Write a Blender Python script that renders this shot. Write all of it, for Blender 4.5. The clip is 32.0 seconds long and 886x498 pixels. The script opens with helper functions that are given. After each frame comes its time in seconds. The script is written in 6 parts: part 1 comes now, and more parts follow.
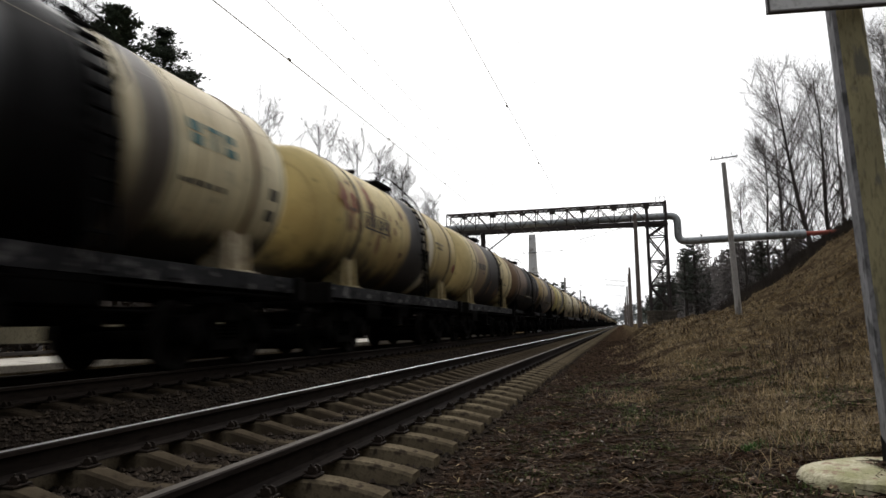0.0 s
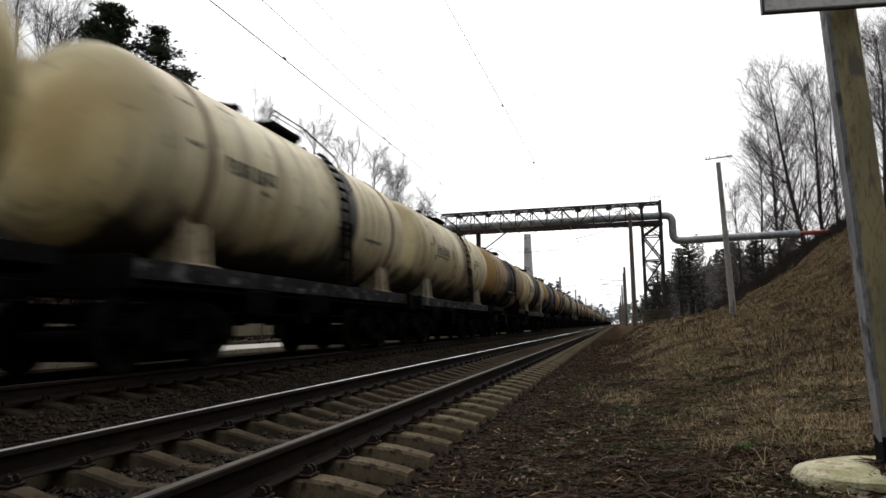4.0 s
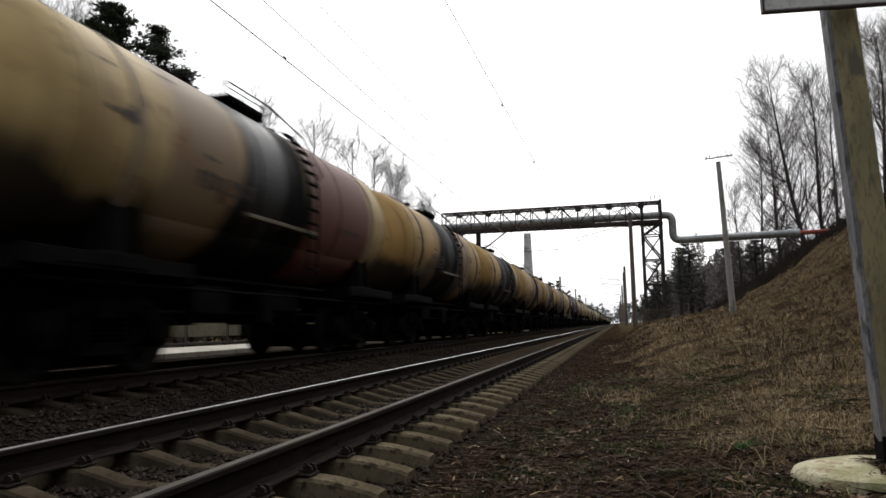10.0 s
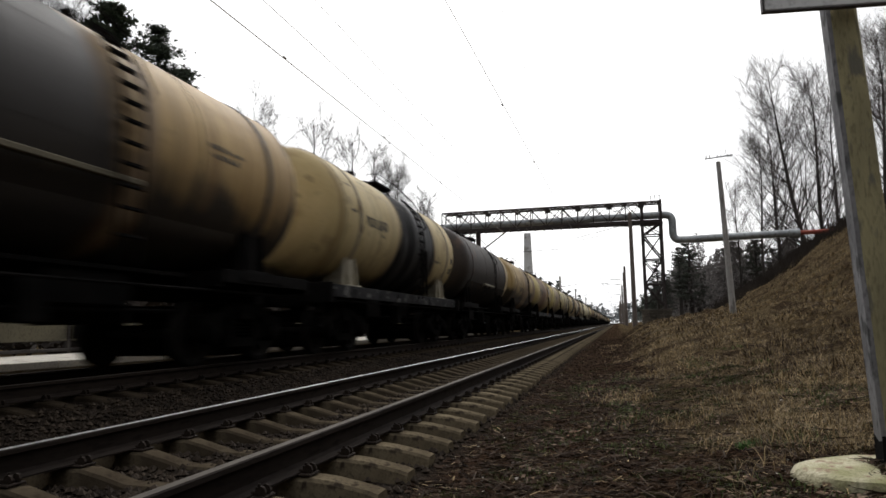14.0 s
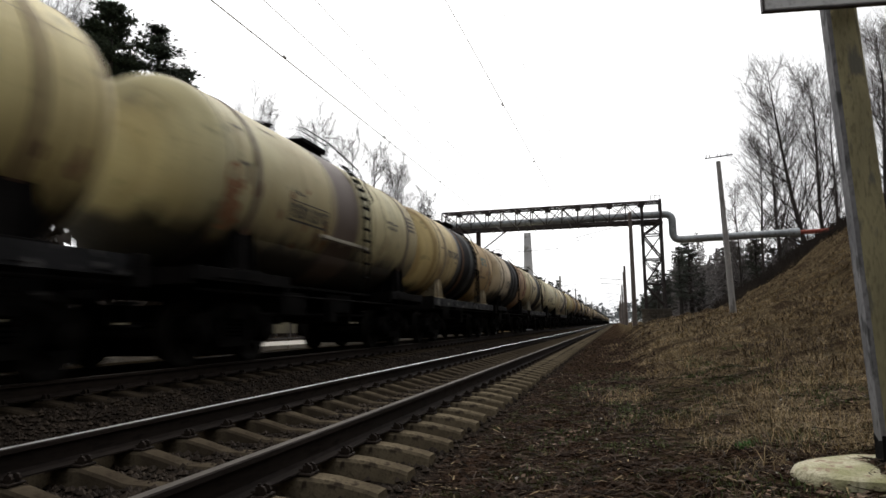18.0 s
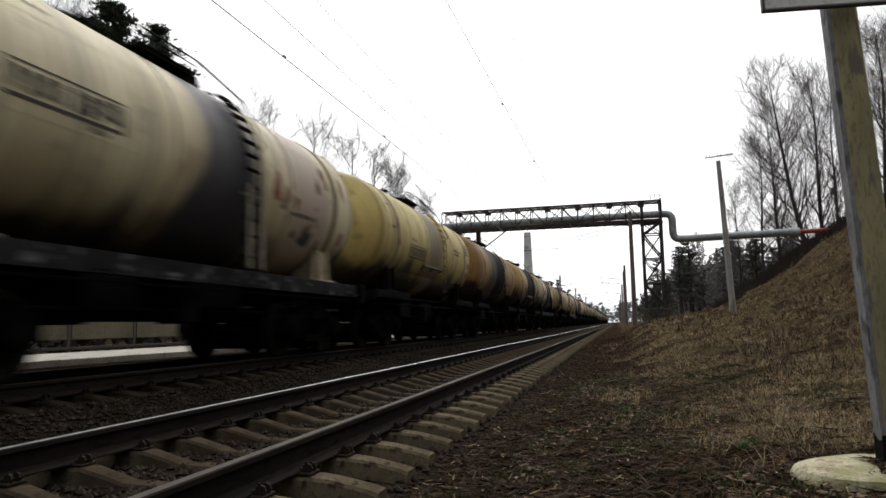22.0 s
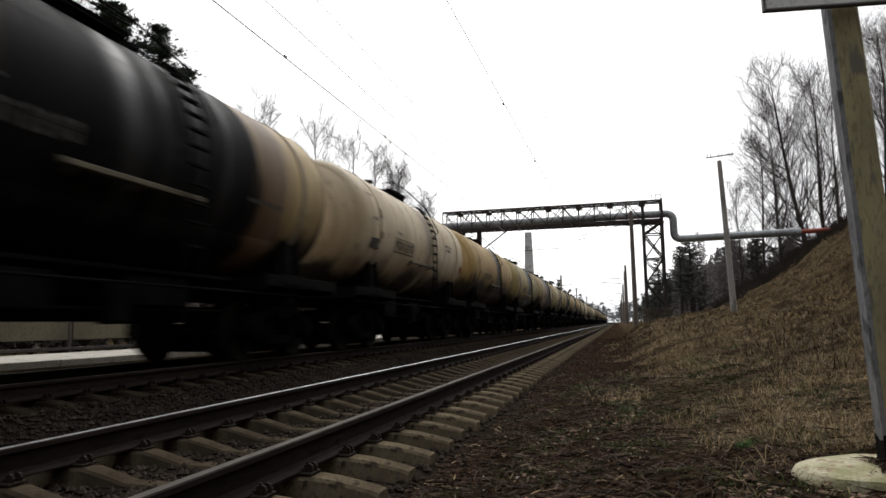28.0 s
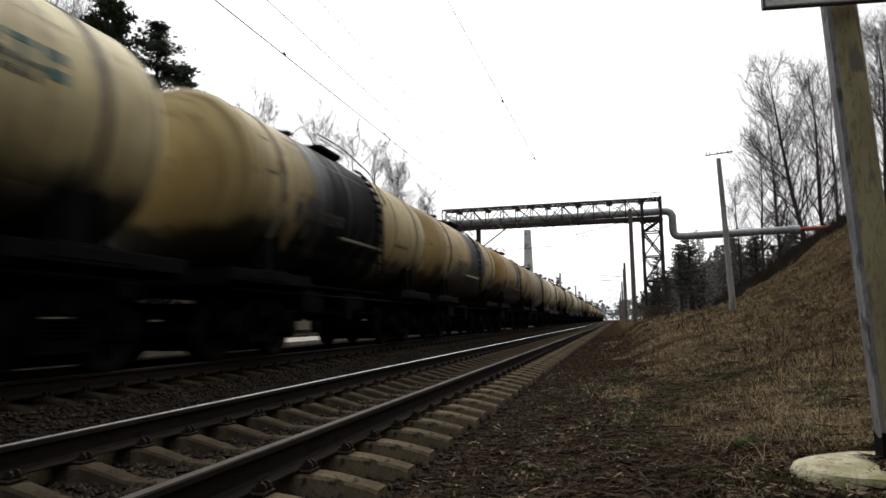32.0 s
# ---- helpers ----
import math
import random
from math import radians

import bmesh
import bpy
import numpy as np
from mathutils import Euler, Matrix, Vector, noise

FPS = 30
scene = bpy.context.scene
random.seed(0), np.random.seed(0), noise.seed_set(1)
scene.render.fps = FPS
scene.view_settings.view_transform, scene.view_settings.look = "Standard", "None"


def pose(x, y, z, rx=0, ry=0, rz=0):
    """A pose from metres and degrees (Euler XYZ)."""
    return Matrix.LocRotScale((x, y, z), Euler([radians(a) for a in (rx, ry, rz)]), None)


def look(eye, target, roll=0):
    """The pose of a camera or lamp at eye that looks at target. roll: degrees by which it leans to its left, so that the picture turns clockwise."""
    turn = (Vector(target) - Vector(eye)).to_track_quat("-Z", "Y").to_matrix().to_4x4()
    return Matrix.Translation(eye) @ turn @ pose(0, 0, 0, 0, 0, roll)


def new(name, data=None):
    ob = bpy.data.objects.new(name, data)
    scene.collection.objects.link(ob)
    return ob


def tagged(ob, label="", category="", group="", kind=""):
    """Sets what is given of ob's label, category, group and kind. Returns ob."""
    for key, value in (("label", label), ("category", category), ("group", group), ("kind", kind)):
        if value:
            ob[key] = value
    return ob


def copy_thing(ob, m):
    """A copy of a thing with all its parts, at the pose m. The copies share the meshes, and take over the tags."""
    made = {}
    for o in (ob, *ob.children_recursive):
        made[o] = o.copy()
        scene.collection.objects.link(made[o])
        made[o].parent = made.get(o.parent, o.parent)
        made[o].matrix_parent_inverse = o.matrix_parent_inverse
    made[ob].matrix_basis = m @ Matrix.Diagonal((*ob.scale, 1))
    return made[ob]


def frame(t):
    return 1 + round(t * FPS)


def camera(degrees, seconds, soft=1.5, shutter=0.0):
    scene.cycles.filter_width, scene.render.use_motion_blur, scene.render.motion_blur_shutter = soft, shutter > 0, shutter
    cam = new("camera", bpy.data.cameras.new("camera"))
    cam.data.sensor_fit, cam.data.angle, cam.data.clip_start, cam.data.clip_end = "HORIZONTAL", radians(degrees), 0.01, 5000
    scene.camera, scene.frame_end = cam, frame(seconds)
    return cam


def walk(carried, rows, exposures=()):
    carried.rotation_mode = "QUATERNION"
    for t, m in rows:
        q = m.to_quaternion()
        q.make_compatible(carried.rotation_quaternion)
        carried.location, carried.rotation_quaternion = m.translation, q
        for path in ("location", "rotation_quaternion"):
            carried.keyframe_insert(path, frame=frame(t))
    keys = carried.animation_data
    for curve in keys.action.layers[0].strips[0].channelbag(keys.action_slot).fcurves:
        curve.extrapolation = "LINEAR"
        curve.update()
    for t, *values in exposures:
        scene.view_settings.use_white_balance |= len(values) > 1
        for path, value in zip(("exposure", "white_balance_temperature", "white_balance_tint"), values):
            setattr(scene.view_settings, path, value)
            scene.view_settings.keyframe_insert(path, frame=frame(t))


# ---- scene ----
EYE = Vector((2.73, 0.0, 0.673))
cam = camera(65.9, 32.0, 1.6, 0.5)


def aim(yaw, pitch):
    """The camera's pose: degrees to the left of the track's direction and above the level."""
    y, p = radians(yaw), radians(pitch)
    way = Vector((-math.sin(y) * math.cos(p), math.cos(y) * math.cos(p), math.sin(p)))
    return look(EYE, EYE + way, -1.0)


YAW, PITCH = 14.09, 6.476
# seconds, and small turns of the tripod head in thousandths of a radian: left, up
TURNS = [(0, 6.8, 1.2), (0.5, 5.2, 0.5), (1, 3.1, 0.3), (1.5, 2.2, 0.3), (2, 1.1, 0.2), (2.5, 0.8, 0.2), (3, 0, 0.2), (9, 0, 0),
         (10, 0, -0.7), (14.5, 0, -1.0), (17, 0, -1.5), (20.5, 0, -1.5), (21.5, 0, -2.1), (23, 0, -2.3), (25.5, 0, -2.7),
         (27.5, 0.3, -3.2), (28, 1.3, -2.3), (28.5, 1.3, -2.6), (29, -2.1, -4.2), (29.5, -2.4, -3.9), (30, -0.8, -4.1),
         (30.5, -0.5, -4.7), (31, 0.4, -5.4), (31.5, 0.6, -5.5), (32, 0.2, -5.8)]
walk(cam, [(t, aim(YAW + math.degrees(a / 1000), PITCH + math.degrees(b / 1000))) for t, a, b in TURNS], [(0, 0.0), (32, 0.0)])

# ---- light: a bright overcast sky ----
world = bpy.data.worlds.new("world")
scene.world = world
world.use_nodes = True
wn, wl = world.node_tree.nodes, world.node_tree.links
sky = wn.new("ShaderNodeTexSky")
sky.sky_type, sky.sun_disc = "NISHITA", False
sky.sun_elevation, sky.sun_rotation, sky.air_density, sky.dust_density = radians(45), radians(-12), 1.0, 6.0
pale = wn.new("ShaderNodeHueSaturation")
pale.inputs["Saturation"].default_value = 0.12
cloud = wn.new("ShaderNodeMix")
cloud.data_type = "RGBA"
cloud.inputs[0].default_value = 0.45
# low cloud: paler haze towards the horizon all round
where, rise, haze = wn.new("ShaderNodeTexCoord"), wn.new("ShaderNodeSeparateXYZ"), wn.new("ShaderNodeMapRange")
haze.interpolation_type = "SMOOTHSTEP"
haze.inputs[1].default_value, haze.inputs[2].default_value, haze.inputs[3].default_value, haze.inputs[4].default_value = 0.0, 0.38, 14.5, 7.5
tint = wn.new("ShaderNodeMix")
tint.data_type, tint.blend_type = "RGBA", "MULTIPLY"
tint.inputs[0].default_value, tint.inputs[7].default_value = 1.0, (0.985, 0.995, 1.02, 1)
wl.new(where.outputs["Generated"], rise.inputs[0])
# brighter towards the veiled sun ahead, and overhead
ahead, zenith, glow, total = wn.new("ShaderNodeMapRange"), wn.new("ShaderNodeMapRange"), wn.new("ShaderNodeMath"), wn.new("ShaderNodeMath")
ahead.interpolation_type = "SMOOTHSTEP"
ahead.inputs[1].default_value, ahead.inputs[2].default_value, ahead.inputs[3].default_value, ahead.inputs[4].default_value = -0.1, 0.78, 0.15, 1.0
zenith.inputs[1].default_value, zenith.inputs[2].default_value, zenith.inputs[3].default_value, zenith.inputs[4].default_value = 0.36, 1.0, 0.0, 12.5
glow.operation, total.operation = "MULTIPLY", "ADD"
wl.new(rise.outputs[2], haze.inputs[0])
wl.new(rise.outputs[1], ahead.inputs[0])
wl.new(rise.outputs[2], zenith.inputs[0])
wl.new(haze.outputs[0], glow.inputs[0])
wl.new(ahead.outputs[0], glow.inputs[1])
wl.new(glow.outputs[0], total.inputs[0])
wl.new(zenith.outputs[0], total.inputs[1])
wl.new(total.outputs[0], tint.inputs[6])
wl.new(tint.outputs[2], cloud.inputs[7])
wl.new(sky.outputs[0], pale.inputs["Color"])
wl.new(pale.outputs[0], cloud.inputs[6])
wl.new(cloud.outputs[2], wn["Background"].inputs["Color"])
wn["Background"].inputs["Strength"].default_value = 0.137
sun = new("sun", bpy.data.lights.new("sun", "SUN"))
sun.data.energy, sun.data.angle, sun.data.color = 0.5, radians(30), (1, 0.97, 0.93)
sun.matrix_world = look((-7.4, 34.6, 35.4), (0, 0, 0))


# ---- materials ----
def mat(name, a, b, rough=0.8, scale=4.0, fine=40.0, metal=0.0, bump=0.3, dist=0.01, c=None, stretch=(1, 1, 1), each=0.0, spec=0.5, island=0.0):
    """A surface of colours a and b mixed by noise at two scales, c as rarer spots, in metres of the thing's own space.
    each: how much the brightness differs from piece to piece."""
    m = bpy.data.materials.new(name)
    m.use_nodes = True
    n, l = m.node_tree.nodes, m.node_tree.links
    p = n["Principled BSDF"]
    co, mp = n.new("ShaderNodeTexCoord"), n.new("ShaderNodeMapping")
    mp.inputs["Scale"].default_value = stretch
    l.new(co.outputs["Object"], mp.inputs["Vector"])

    def noise_node(s, detail):
        q = n.new("ShaderNodeTexNoise")
        q.inputs["Scale"].default_value, q.inputs["Detail"].default_value = s, detail
        l.new(mp.outputs[0], q.inputs["Vector"])
        return q

    def mix(f, x, y):
        q = n.new("ShaderNodeMix")
        q.data_type = "RGBA"
        l.new(f, q.inputs[0])
        for s, v in ((6, x), (7, y)):
            if isinstance(v, tuple):
                q.inputs[s].default_value = (*v, 1)
            else:
                l.new(v, q.inputs[s])
        return q.outputs[2]

    def ramp(src, lo, hi):
        q = n.new("ShaderNodeMapRange")
        q.inputs[1].default_value, q.inputs[2].default_value = lo, hi
        l.new(src, q.inputs[0])
        return q.outputs[0]

    big, small = noise_node(scale, 3), noise_node(fine, 4)
    col = mix(ramp(big.outputs["Fac"], 0.35, 0.65), a, b)
    dark = tuple(v * 0.6 for v in a)
    col = mix(ramp(small.outputs["Fac"], 0.5, 0.8), col, dark)
    if c:
        spots = noise_node(scale * 2.7, 4)
        col = mix(ramp(spots.outputs["Fac"], 0.56, 0.66), col, c)
    if each:
        info, amount = n.new("ShaderNodeObjectInfo"), n.new("ShaderNodeMapRange")
        amount.inputs[3].default_value, amount.inputs[4].default_value = 1 - each, 1 + each
        l.new(info.outputs["Random"], amount.inputs[0])
        hs = n.new("ShaderNodeHueSaturation")
        l.new(amount.outputs[0], hs.inputs["Value"])
        l.new(col, hs.inputs["Color"])
        col = hs.outputs[0]
    if island:                                           # loose pieces of one mesh differ from each other
        geo, amount = n.new("ShaderNodeNewGeometry"), n.new("ShaderNodeMapRange")
        amount.inputs[3].default_value, amount.inputs[4].default_value = 1 - island, 1 + island
        l.new(geo.outputs["Random Per Island"], amount.inputs[0])
        hs = n.new("ShaderNodeHueSaturation")
        l.new(amount.outputs[0], hs.inputs["Value"])
        l.new(col, hs.inputs["Color"])
        col = hs.outputs[0]
    l.new(col, p.inputs["Base Color"])
    p.inputs["Metallic"].default_value = metal
    p.inputs["Specular IOR Level"].default_value = spec
    l.new(ramp(small.outputs["Fac"], -1.0, 2.0), p.inputs["Roughness"])
    rr = p.inputs["Roughness"].links[0].from_node
    rr.inputs[3].default_value, rr.inputs[4].default_value = max(0.02, rough - 0.2), min(1, rough + 0.2)
    if bump:
        bm_ = n.new("ShaderNodeBump")
        bm_.inputs["Strength"].default_value, bm_.inputs["Distance"].default_value = bump, dist
        l.new(small.outputs["Fac"], bm_.inputs["Height"])
        l.new(bm_.outputs[0], p.inputs["Normal"])
    return m


def ground_mat():
    """Oily ballast beside the rails, dark littered soil next to it, then matted dry grass with moss, in ragged strips."""
    m = bpy.data.materials.new("trackside_ground")
    m.use_nodes = True
    n, l = m.node_tree.nodes, m.node_tree.links
    p = n["Principled BSDF"]
    co, sep = n.new("ShaderNodeTexCoord"), n.new("ShaderNodeSeparateXYZ")
    l.new(co.outputs["Object"], sep.inputs[0])

    def grain(scale, detail=4, rough=0.6):
        q = n.new("ShaderNodeTexNoise")
        q.inputs["Scale"].default_value, q.inputs["Detail"].default_value, q.inputs["Roughness"].default_value = scale, detail, rough
        l.new(co.outputs["Object"], q.inputs["Vector"])
        return q.outputs["Fac"]

    def maths(op, x, y):
        q = n.new("ShaderNodeMath")
        q.operation = op
        for s, v in ((0, x), (1, y)):
            if isinstance(v, (int, float)):
                q.inputs[s].default_value = v
            else:
                l.new(v, q.inputs[s])
        return q.outputs[0]

    def ramp(src, lo, hi, to=1.0):
        q = n.new("ShaderNodeMapRange")
        q.interpolation_type = "SMOOTHSTEP"
        q.inputs[1].default_value, q.inputs[2].default_value, q.inputs[4].default_value = lo, hi, to
        l.new(src, q.inputs[0])
        return q.outputs[0]

    def mix(f, x, y):
        q = n.new("ShaderNodeMix")
        q.data_type = "RGBA"
        l.new(f, q.inputs[0])
        for s, v in ((6, x), (7, y)):
            if isinstance(v, tuple):
                q.inputs[s].default_value = (*v, 1)
            else:
                l.new(v, q.inputs[s])
        return q.outputs[2]

    wide, mid, fine, tiny = grain(0.45, 3), grain(2.2, 4), grain(17, 6, 0.72), grain(70, 3)
    ragged = maths("ADD", sep.outputs[0], maths("ADD", maths("MULTIPLY", maths("SUBTRACT", wide, 0.5), 1.6), maths("MULTIPLY", maths("SUBTRACT", mid, 0.5), 1.1)))
    ragged = maths("SUBTRACT", ragged, ramp(sep.outputs[1], 6.2, 4.4, 1.3))
    ragged = maths("MAXIMUM", ragged, maths("MINIMUM", sep.outputs[0], 2.2))
    stones = mix(ramp(fine, 0.35, 0.65), (0.014, 0.011, 0.009), (0.045, 0.036, 0.029))
    soil = mix(ramp(fine, 0.40, 0.66), (0.007, 0.0045, 0.0033), (0.078, 0.048, 0.031))
    soil = mix(ramp(mid, 0.56, 0.66, 0.7), soil, (0.024, 0.027, 0.011))
    grass = mix(ramp(fine, 0.38, 0.62), (0.016, 0.012, 0.008), (0.175, 0.130, 0.072))
    grass = mix(ramp(wide, 0.35, 0.62, 0.7), grass, (0.065, 0.047, 0.028))
    grass = mix(ramp(mid, 0.60, 0.70, 0.5), grass, (0.060, 0.055, 0.026))
    bare = grain(0.9, 5, 0.7)
    grass = mix(ramp(bare, 0.47, 0.58, 0.85), grass, (0.030, 0.020, 0.013))
    col = mix(ramp(ragged, 1.35, 1.6), stones, soil)
    col = mix(ramp(ragged, 2.7, 3.6), col, grass)
    col = mix(ramp(tiny, 0.60, 0.70, 0.6), col, (0.20, 0.155, 0.10))
    left = ramp(sep.outputs[0], -6.3, -6.6)
    col = mix(left, col, grass)
    l.new(col, p.inputs["Base Color"])
    p.inputs["Roughness"].default_value = 0.95
    p.inputs["Specular IOR Level"].default_value = 0.0
    b = n.new("ShaderNodeBump")
    b.inputs["Strength"].default_value, b.inputs["Distance"].default_value = 1.0, 0.06
    l.new(maths("ADD", fine, maths("MULTIPLY", tiny, 0.4)), b.inputs["Height"])
    l.new(b.outputs[0], p.inputs["Normal"])
    return m


GROUND = ground_mat()
STONE = mat("ballast_stone", (0.026, 0.020, 0.016), (0.055, 0.042, 0.031), 0.9, 2.0, 30, each=0.3, spec=0.05, island=0.45)
SLEEPER = mat("sleeper_concrete", (0.085, 0.067, 0.045), (0.160, 0.130, 0.086), 0.9, 3.5, 45, bump=0.6, dist=0.006, c=(0.045, 0.035, 0.026), each=0.18, spec=0.0)
def foul(m, half):
    """Grease that trains have dripped between the rails, ragged at its edge."""
    n, l = m.node_tree.nodes, m.node_tree.links
    p = n["Principled BSDF"]
    was = p.inputs["Base Color"].links[0].from_socket
    co, sep, far, rag, add, ramp, mix = (n.new("ShaderNode" + k) for k in ("TexCoord", "SeparateXYZ", "Math", "TexNoise", "Math", "MapRange", "Mix"))
    far.operation, mix.data_type, rag.inputs["Scale"].default_value = "ABSOLUTE", "RGBA", 5.0
    ramp.inputs[1].default_value, ramp.inputs[2].default_value, ramp.inputs[3].default_value, ramp.inputs[4].default_value = half + 0.65, half + 0.4, 0.0, 0.62
    l.new(co.outputs["Object"], sep.inputs[0])
    l.new(co.outputs["Object"], rag.inputs["Vector"])
    l.new(sep.outputs[0], far.inputs[0])
    l.new(far.outputs[0], add.inputs[0])
    l.new(rag.outputs["Fac"], add.inputs[1])
    l.new(add.outputs[0], ramp.inputs[0])
    l.new(ramp.outputs[0], mix.inputs[0])
    l.new(was, mix.inputs[6])
    mix.inputs[7].default_value = (0.030, 0.023, 0.017, 1)
    l.new(mix.outputs[2], p.inputs["Base Color"])


foul(SLEEPER, 0.72)
# darker concrete for the far track's sleepers
DARKSLEEPER = mat("dark_sleeper_concrete", (0.030, 0.023, 0.016), (0.060, 0.047, 0.033), 0.9, 2.5, 45, bump=0.5, dist=0.006, each=0.2, spec=0.0)
RAIL = mat("rusty_rail", (0.014, 0.011, 0.0095), (0.028, 0.021, 0.017), 0.9, 1.0, 30, stretch=(1, 0.2, 1), spec=0.05)
POLISHED = mat("polished_rail_head", (0.72, 0.72, 0.72), (0.80, 0.80, 0.79), 0.36, 2.0, 60, metal=1.0, bump=0, stretch=(1, 0.1, 1))
DULLRAIL = mat("dull_rail_head", (0.07, 0.06, 0.05), (0.12, 0.105, 0.09), 0.8, 2.0, 60, bump=0, stretch=(1, 0.1, 1), spec=0.12)
CLIP = mat("rusty_fastening", (0.014, 0.011, 0.009), (0.030, 0.022, 0.017), 0.9, 9, 60, spec=0.1)
STEEL = mat("weathered_black_steel", (0.0055, 0.0052, 0.0052), (0.013, 0.0115, 0.011), 0.9, 1.5, 25, spec=0.03)
BOGIE = mat("grimy_cast_steel", (0.0042, 0.0039, 0.0037), (0.010, 0.0088, 0.008), 0.95, 2.5, 30, spec=0.01)
WHEEL = mat("worn_wheel_steel", (0.009, 0.0083, 0.0078), (0.020, 0.018, 0.0165), 0.85, 5, 40, spec=0.05)
# pale patches paint the sill's highlights into its colour
SILL = mat("highlit_frame_paint", (0.009, 0.009, 0.010), (0.026, 0.025, 0.027), 0.85, 1.6, 18, c=(0.14, 0.135, 0.13), stretch=(1, 0.6, 1), spec=0.15)
GALV = mat("galvanised_cladding", (0.30, 0.32, 0.33), (0.42, 0.44, 0.45), 0.5, 1.5, 20, metal=0.5, c=(0.22, 0.22, 0.21))
TRUSS = mat("rusty_truss_paint", (0.028, 0.022, 0.021), (0.055, 0.042, 0.038), 0.8, 1.5, 20)
REDPIPE = mat("red_primer", (0.35, 0.07, 0.05), (0.45, 0.11, 0.07), 0.7, 2, 20)
MASTC = mat("mast_concrete", (0.34, 0.325, 0.31), (0.46, 0.44, 0.42), 0.9, 1.0, 25, stretch=(1, 1, 0.3), c=(0.18, 0.17, 0.155), spec=0.3)
# anchor mast's concrete, lightened to carry the haze in front of it
HAZEMAST = mat("haze_paled_concrete", (0.74, 0.75, 0.77), (0.82, 0.82, 0.83), 0.9, 0.6, 12, c=(0.42, 0.41, 0.40), spec=0.2)
PLINTH = mat("sooty_stone", (0.085, 0.075, 0.062), (0.15, 0.13, 0.105), 0.9, 1.4, 14, c=(0.21, 0.185, 0.15), each=0.3, spec=0.1)
MASTS = mat("mast_painted_steel", (0.14, 0.115, 0.10), (0.21, 0.175, 0.155), 0.8, 1.0, 25, c=(0.14, 0.10, 0.085))
POSTG = mat("post_concrete_skylit", (0.16, 0.158, 0.165), (0.29, 0.285, 0.295), 0.9, 4.0, 40, stretch=(1, 1, 0.5), bump=0.6, dist=0.006, c=(0.08, 0.08, 0.08), spec=0.2)
POSTM = mat("post_concrete_yellowed", (0.27, 0.24, 0.14), (0.40, 0.355, 0.20), 0.9, 5.0, 55, stretch=(1, 1, 0.3), bump=0.8, dist=0.008, c=(0.17, 0.16, 0.125), spec=0.3)
FOOT = mat("pale_concrete_slab", (0.28, 0.27, 0.13), (0.52, 0.47, 0.33), 0.9, 5, 45, bump=0.9, dist=0.012, c=(0.24, 0.15, 0.10), spec=0.3)
BOARD = mat("white_enamel_board", (0.75, 0.74, 0.74), (0.80, 0.80, 0.80), 0.5, 2, 30, bump=0.05)
BOARDRIM = mat("dark_board_rim", (0.04, 0.035, 0.035), (0.07, 0.06, 0.06), 0.6, 5, 40)
PLATFORM = mat("platform_slab_concrete", (0.42, 0.39, 0.34), (0.54, 0.51, 0.45), 0.9, 0.8, 20, c=(0.30, 0.27, 0.23), spec=0.1)
FENCE = mat("beige_fence_panel", (0.075, 0.066, 0.042), (0.12, 0.105, 0.066), 0.85, 1.0, 20)
BARK = mat("dark_bark", (0.040, 0.034, 0.031), (0.075, 0.064, 0.058), 0.95, 2.0, 20, stretch=(1, 1, 0.3))
BIRCH = mat("birch_bark", (0.30, 0.28, 0.26), (0.42, 0.40, 0.38), 0.9, 1.0, 12, stretch=(1, 1, 2), c=(0.06, 0.05, 0.05))
TWIG = mat("bare_twigs", (0.115, 0.10, 0.095), (0.18, 0.16, 0.15), 0.95, 1.0, 12, bump=0, island=0.25)
NEEDLE = mat("pine_needles", (0.040, 0.054, 0.033), (0.068, 0.086, 0.052), 0.9, 1.0, 8, bump=0, spec=0.2, island=0.45)
SPRUCE = mat("dark_forest_needles", (0.050, 0.058, 0.048), (0.080, 0.088, 0.070), 0.9, 0.6, 5, bump=0, spec=0.2)
# needles greyed by haze that is painted into their colour
WOODS = mat("haze_greyed_needles", (0.075, 0.085, 0.070), (0.115, 0.125, 0.100), 0.9, 0.6, 5, bump=0, spec=0.2, island=0.4)
# farthest woods: the haze before them is put into the colour
HAZE = mat("haze_painted_woods", (0.16, 0.175, 0.18), (0.20, 0.21, 0.21), 0.95, 0.1, 1.0, bump=0, spec=0.1)
BRUSH = mat("leafless_brush", (0.040, 0.034, 0.030), (0.075, 0.062, 0.052), 0.95, 1.0, 9, bump=0, spec=0.1)
STRAW = mat("dry_grass_blades", (0.155, 0.110, 0.054), (0.305, 0.222, 0.115), 0.9, 1.5, 8, bump=0, spec=0.2, island=0.5)
MOSS = mat("fresh_grass_blades", (0.06, 0.09, 0.025), (0.10, 0.13, 0.04), 0.9, 1.5, 8, bump=0, spec=0.2, island=0.4)
LEAF = mat("dead_leaves", (0.09, 0.052, 0.03), (0.24, 0.16, 0.10), 0.9, 8, 30, bump=0, each=0.2, spec=0.2, island=0.5)
CLOD = mat("dark_soil_clods", (0.022, 0.0135, 0.009), (0.052, 0.032, 0.021), 0.95, 3, 30, bump=0, spec=0.05, island=0.45)
STICK = mat("dead_sticks", (0.030, 0.021, 0.015), (0.085, 0.06, 0.04), 0.95, 5, 30, bump=0, spec=0.1, island=0.6)
FLECK = mat("pale_litter", (0.32, 0.29, 0.24), (0.48, 0.44, 0.38), 0.9, 5, 30, bump=0, spec=0.1, island=0.4)
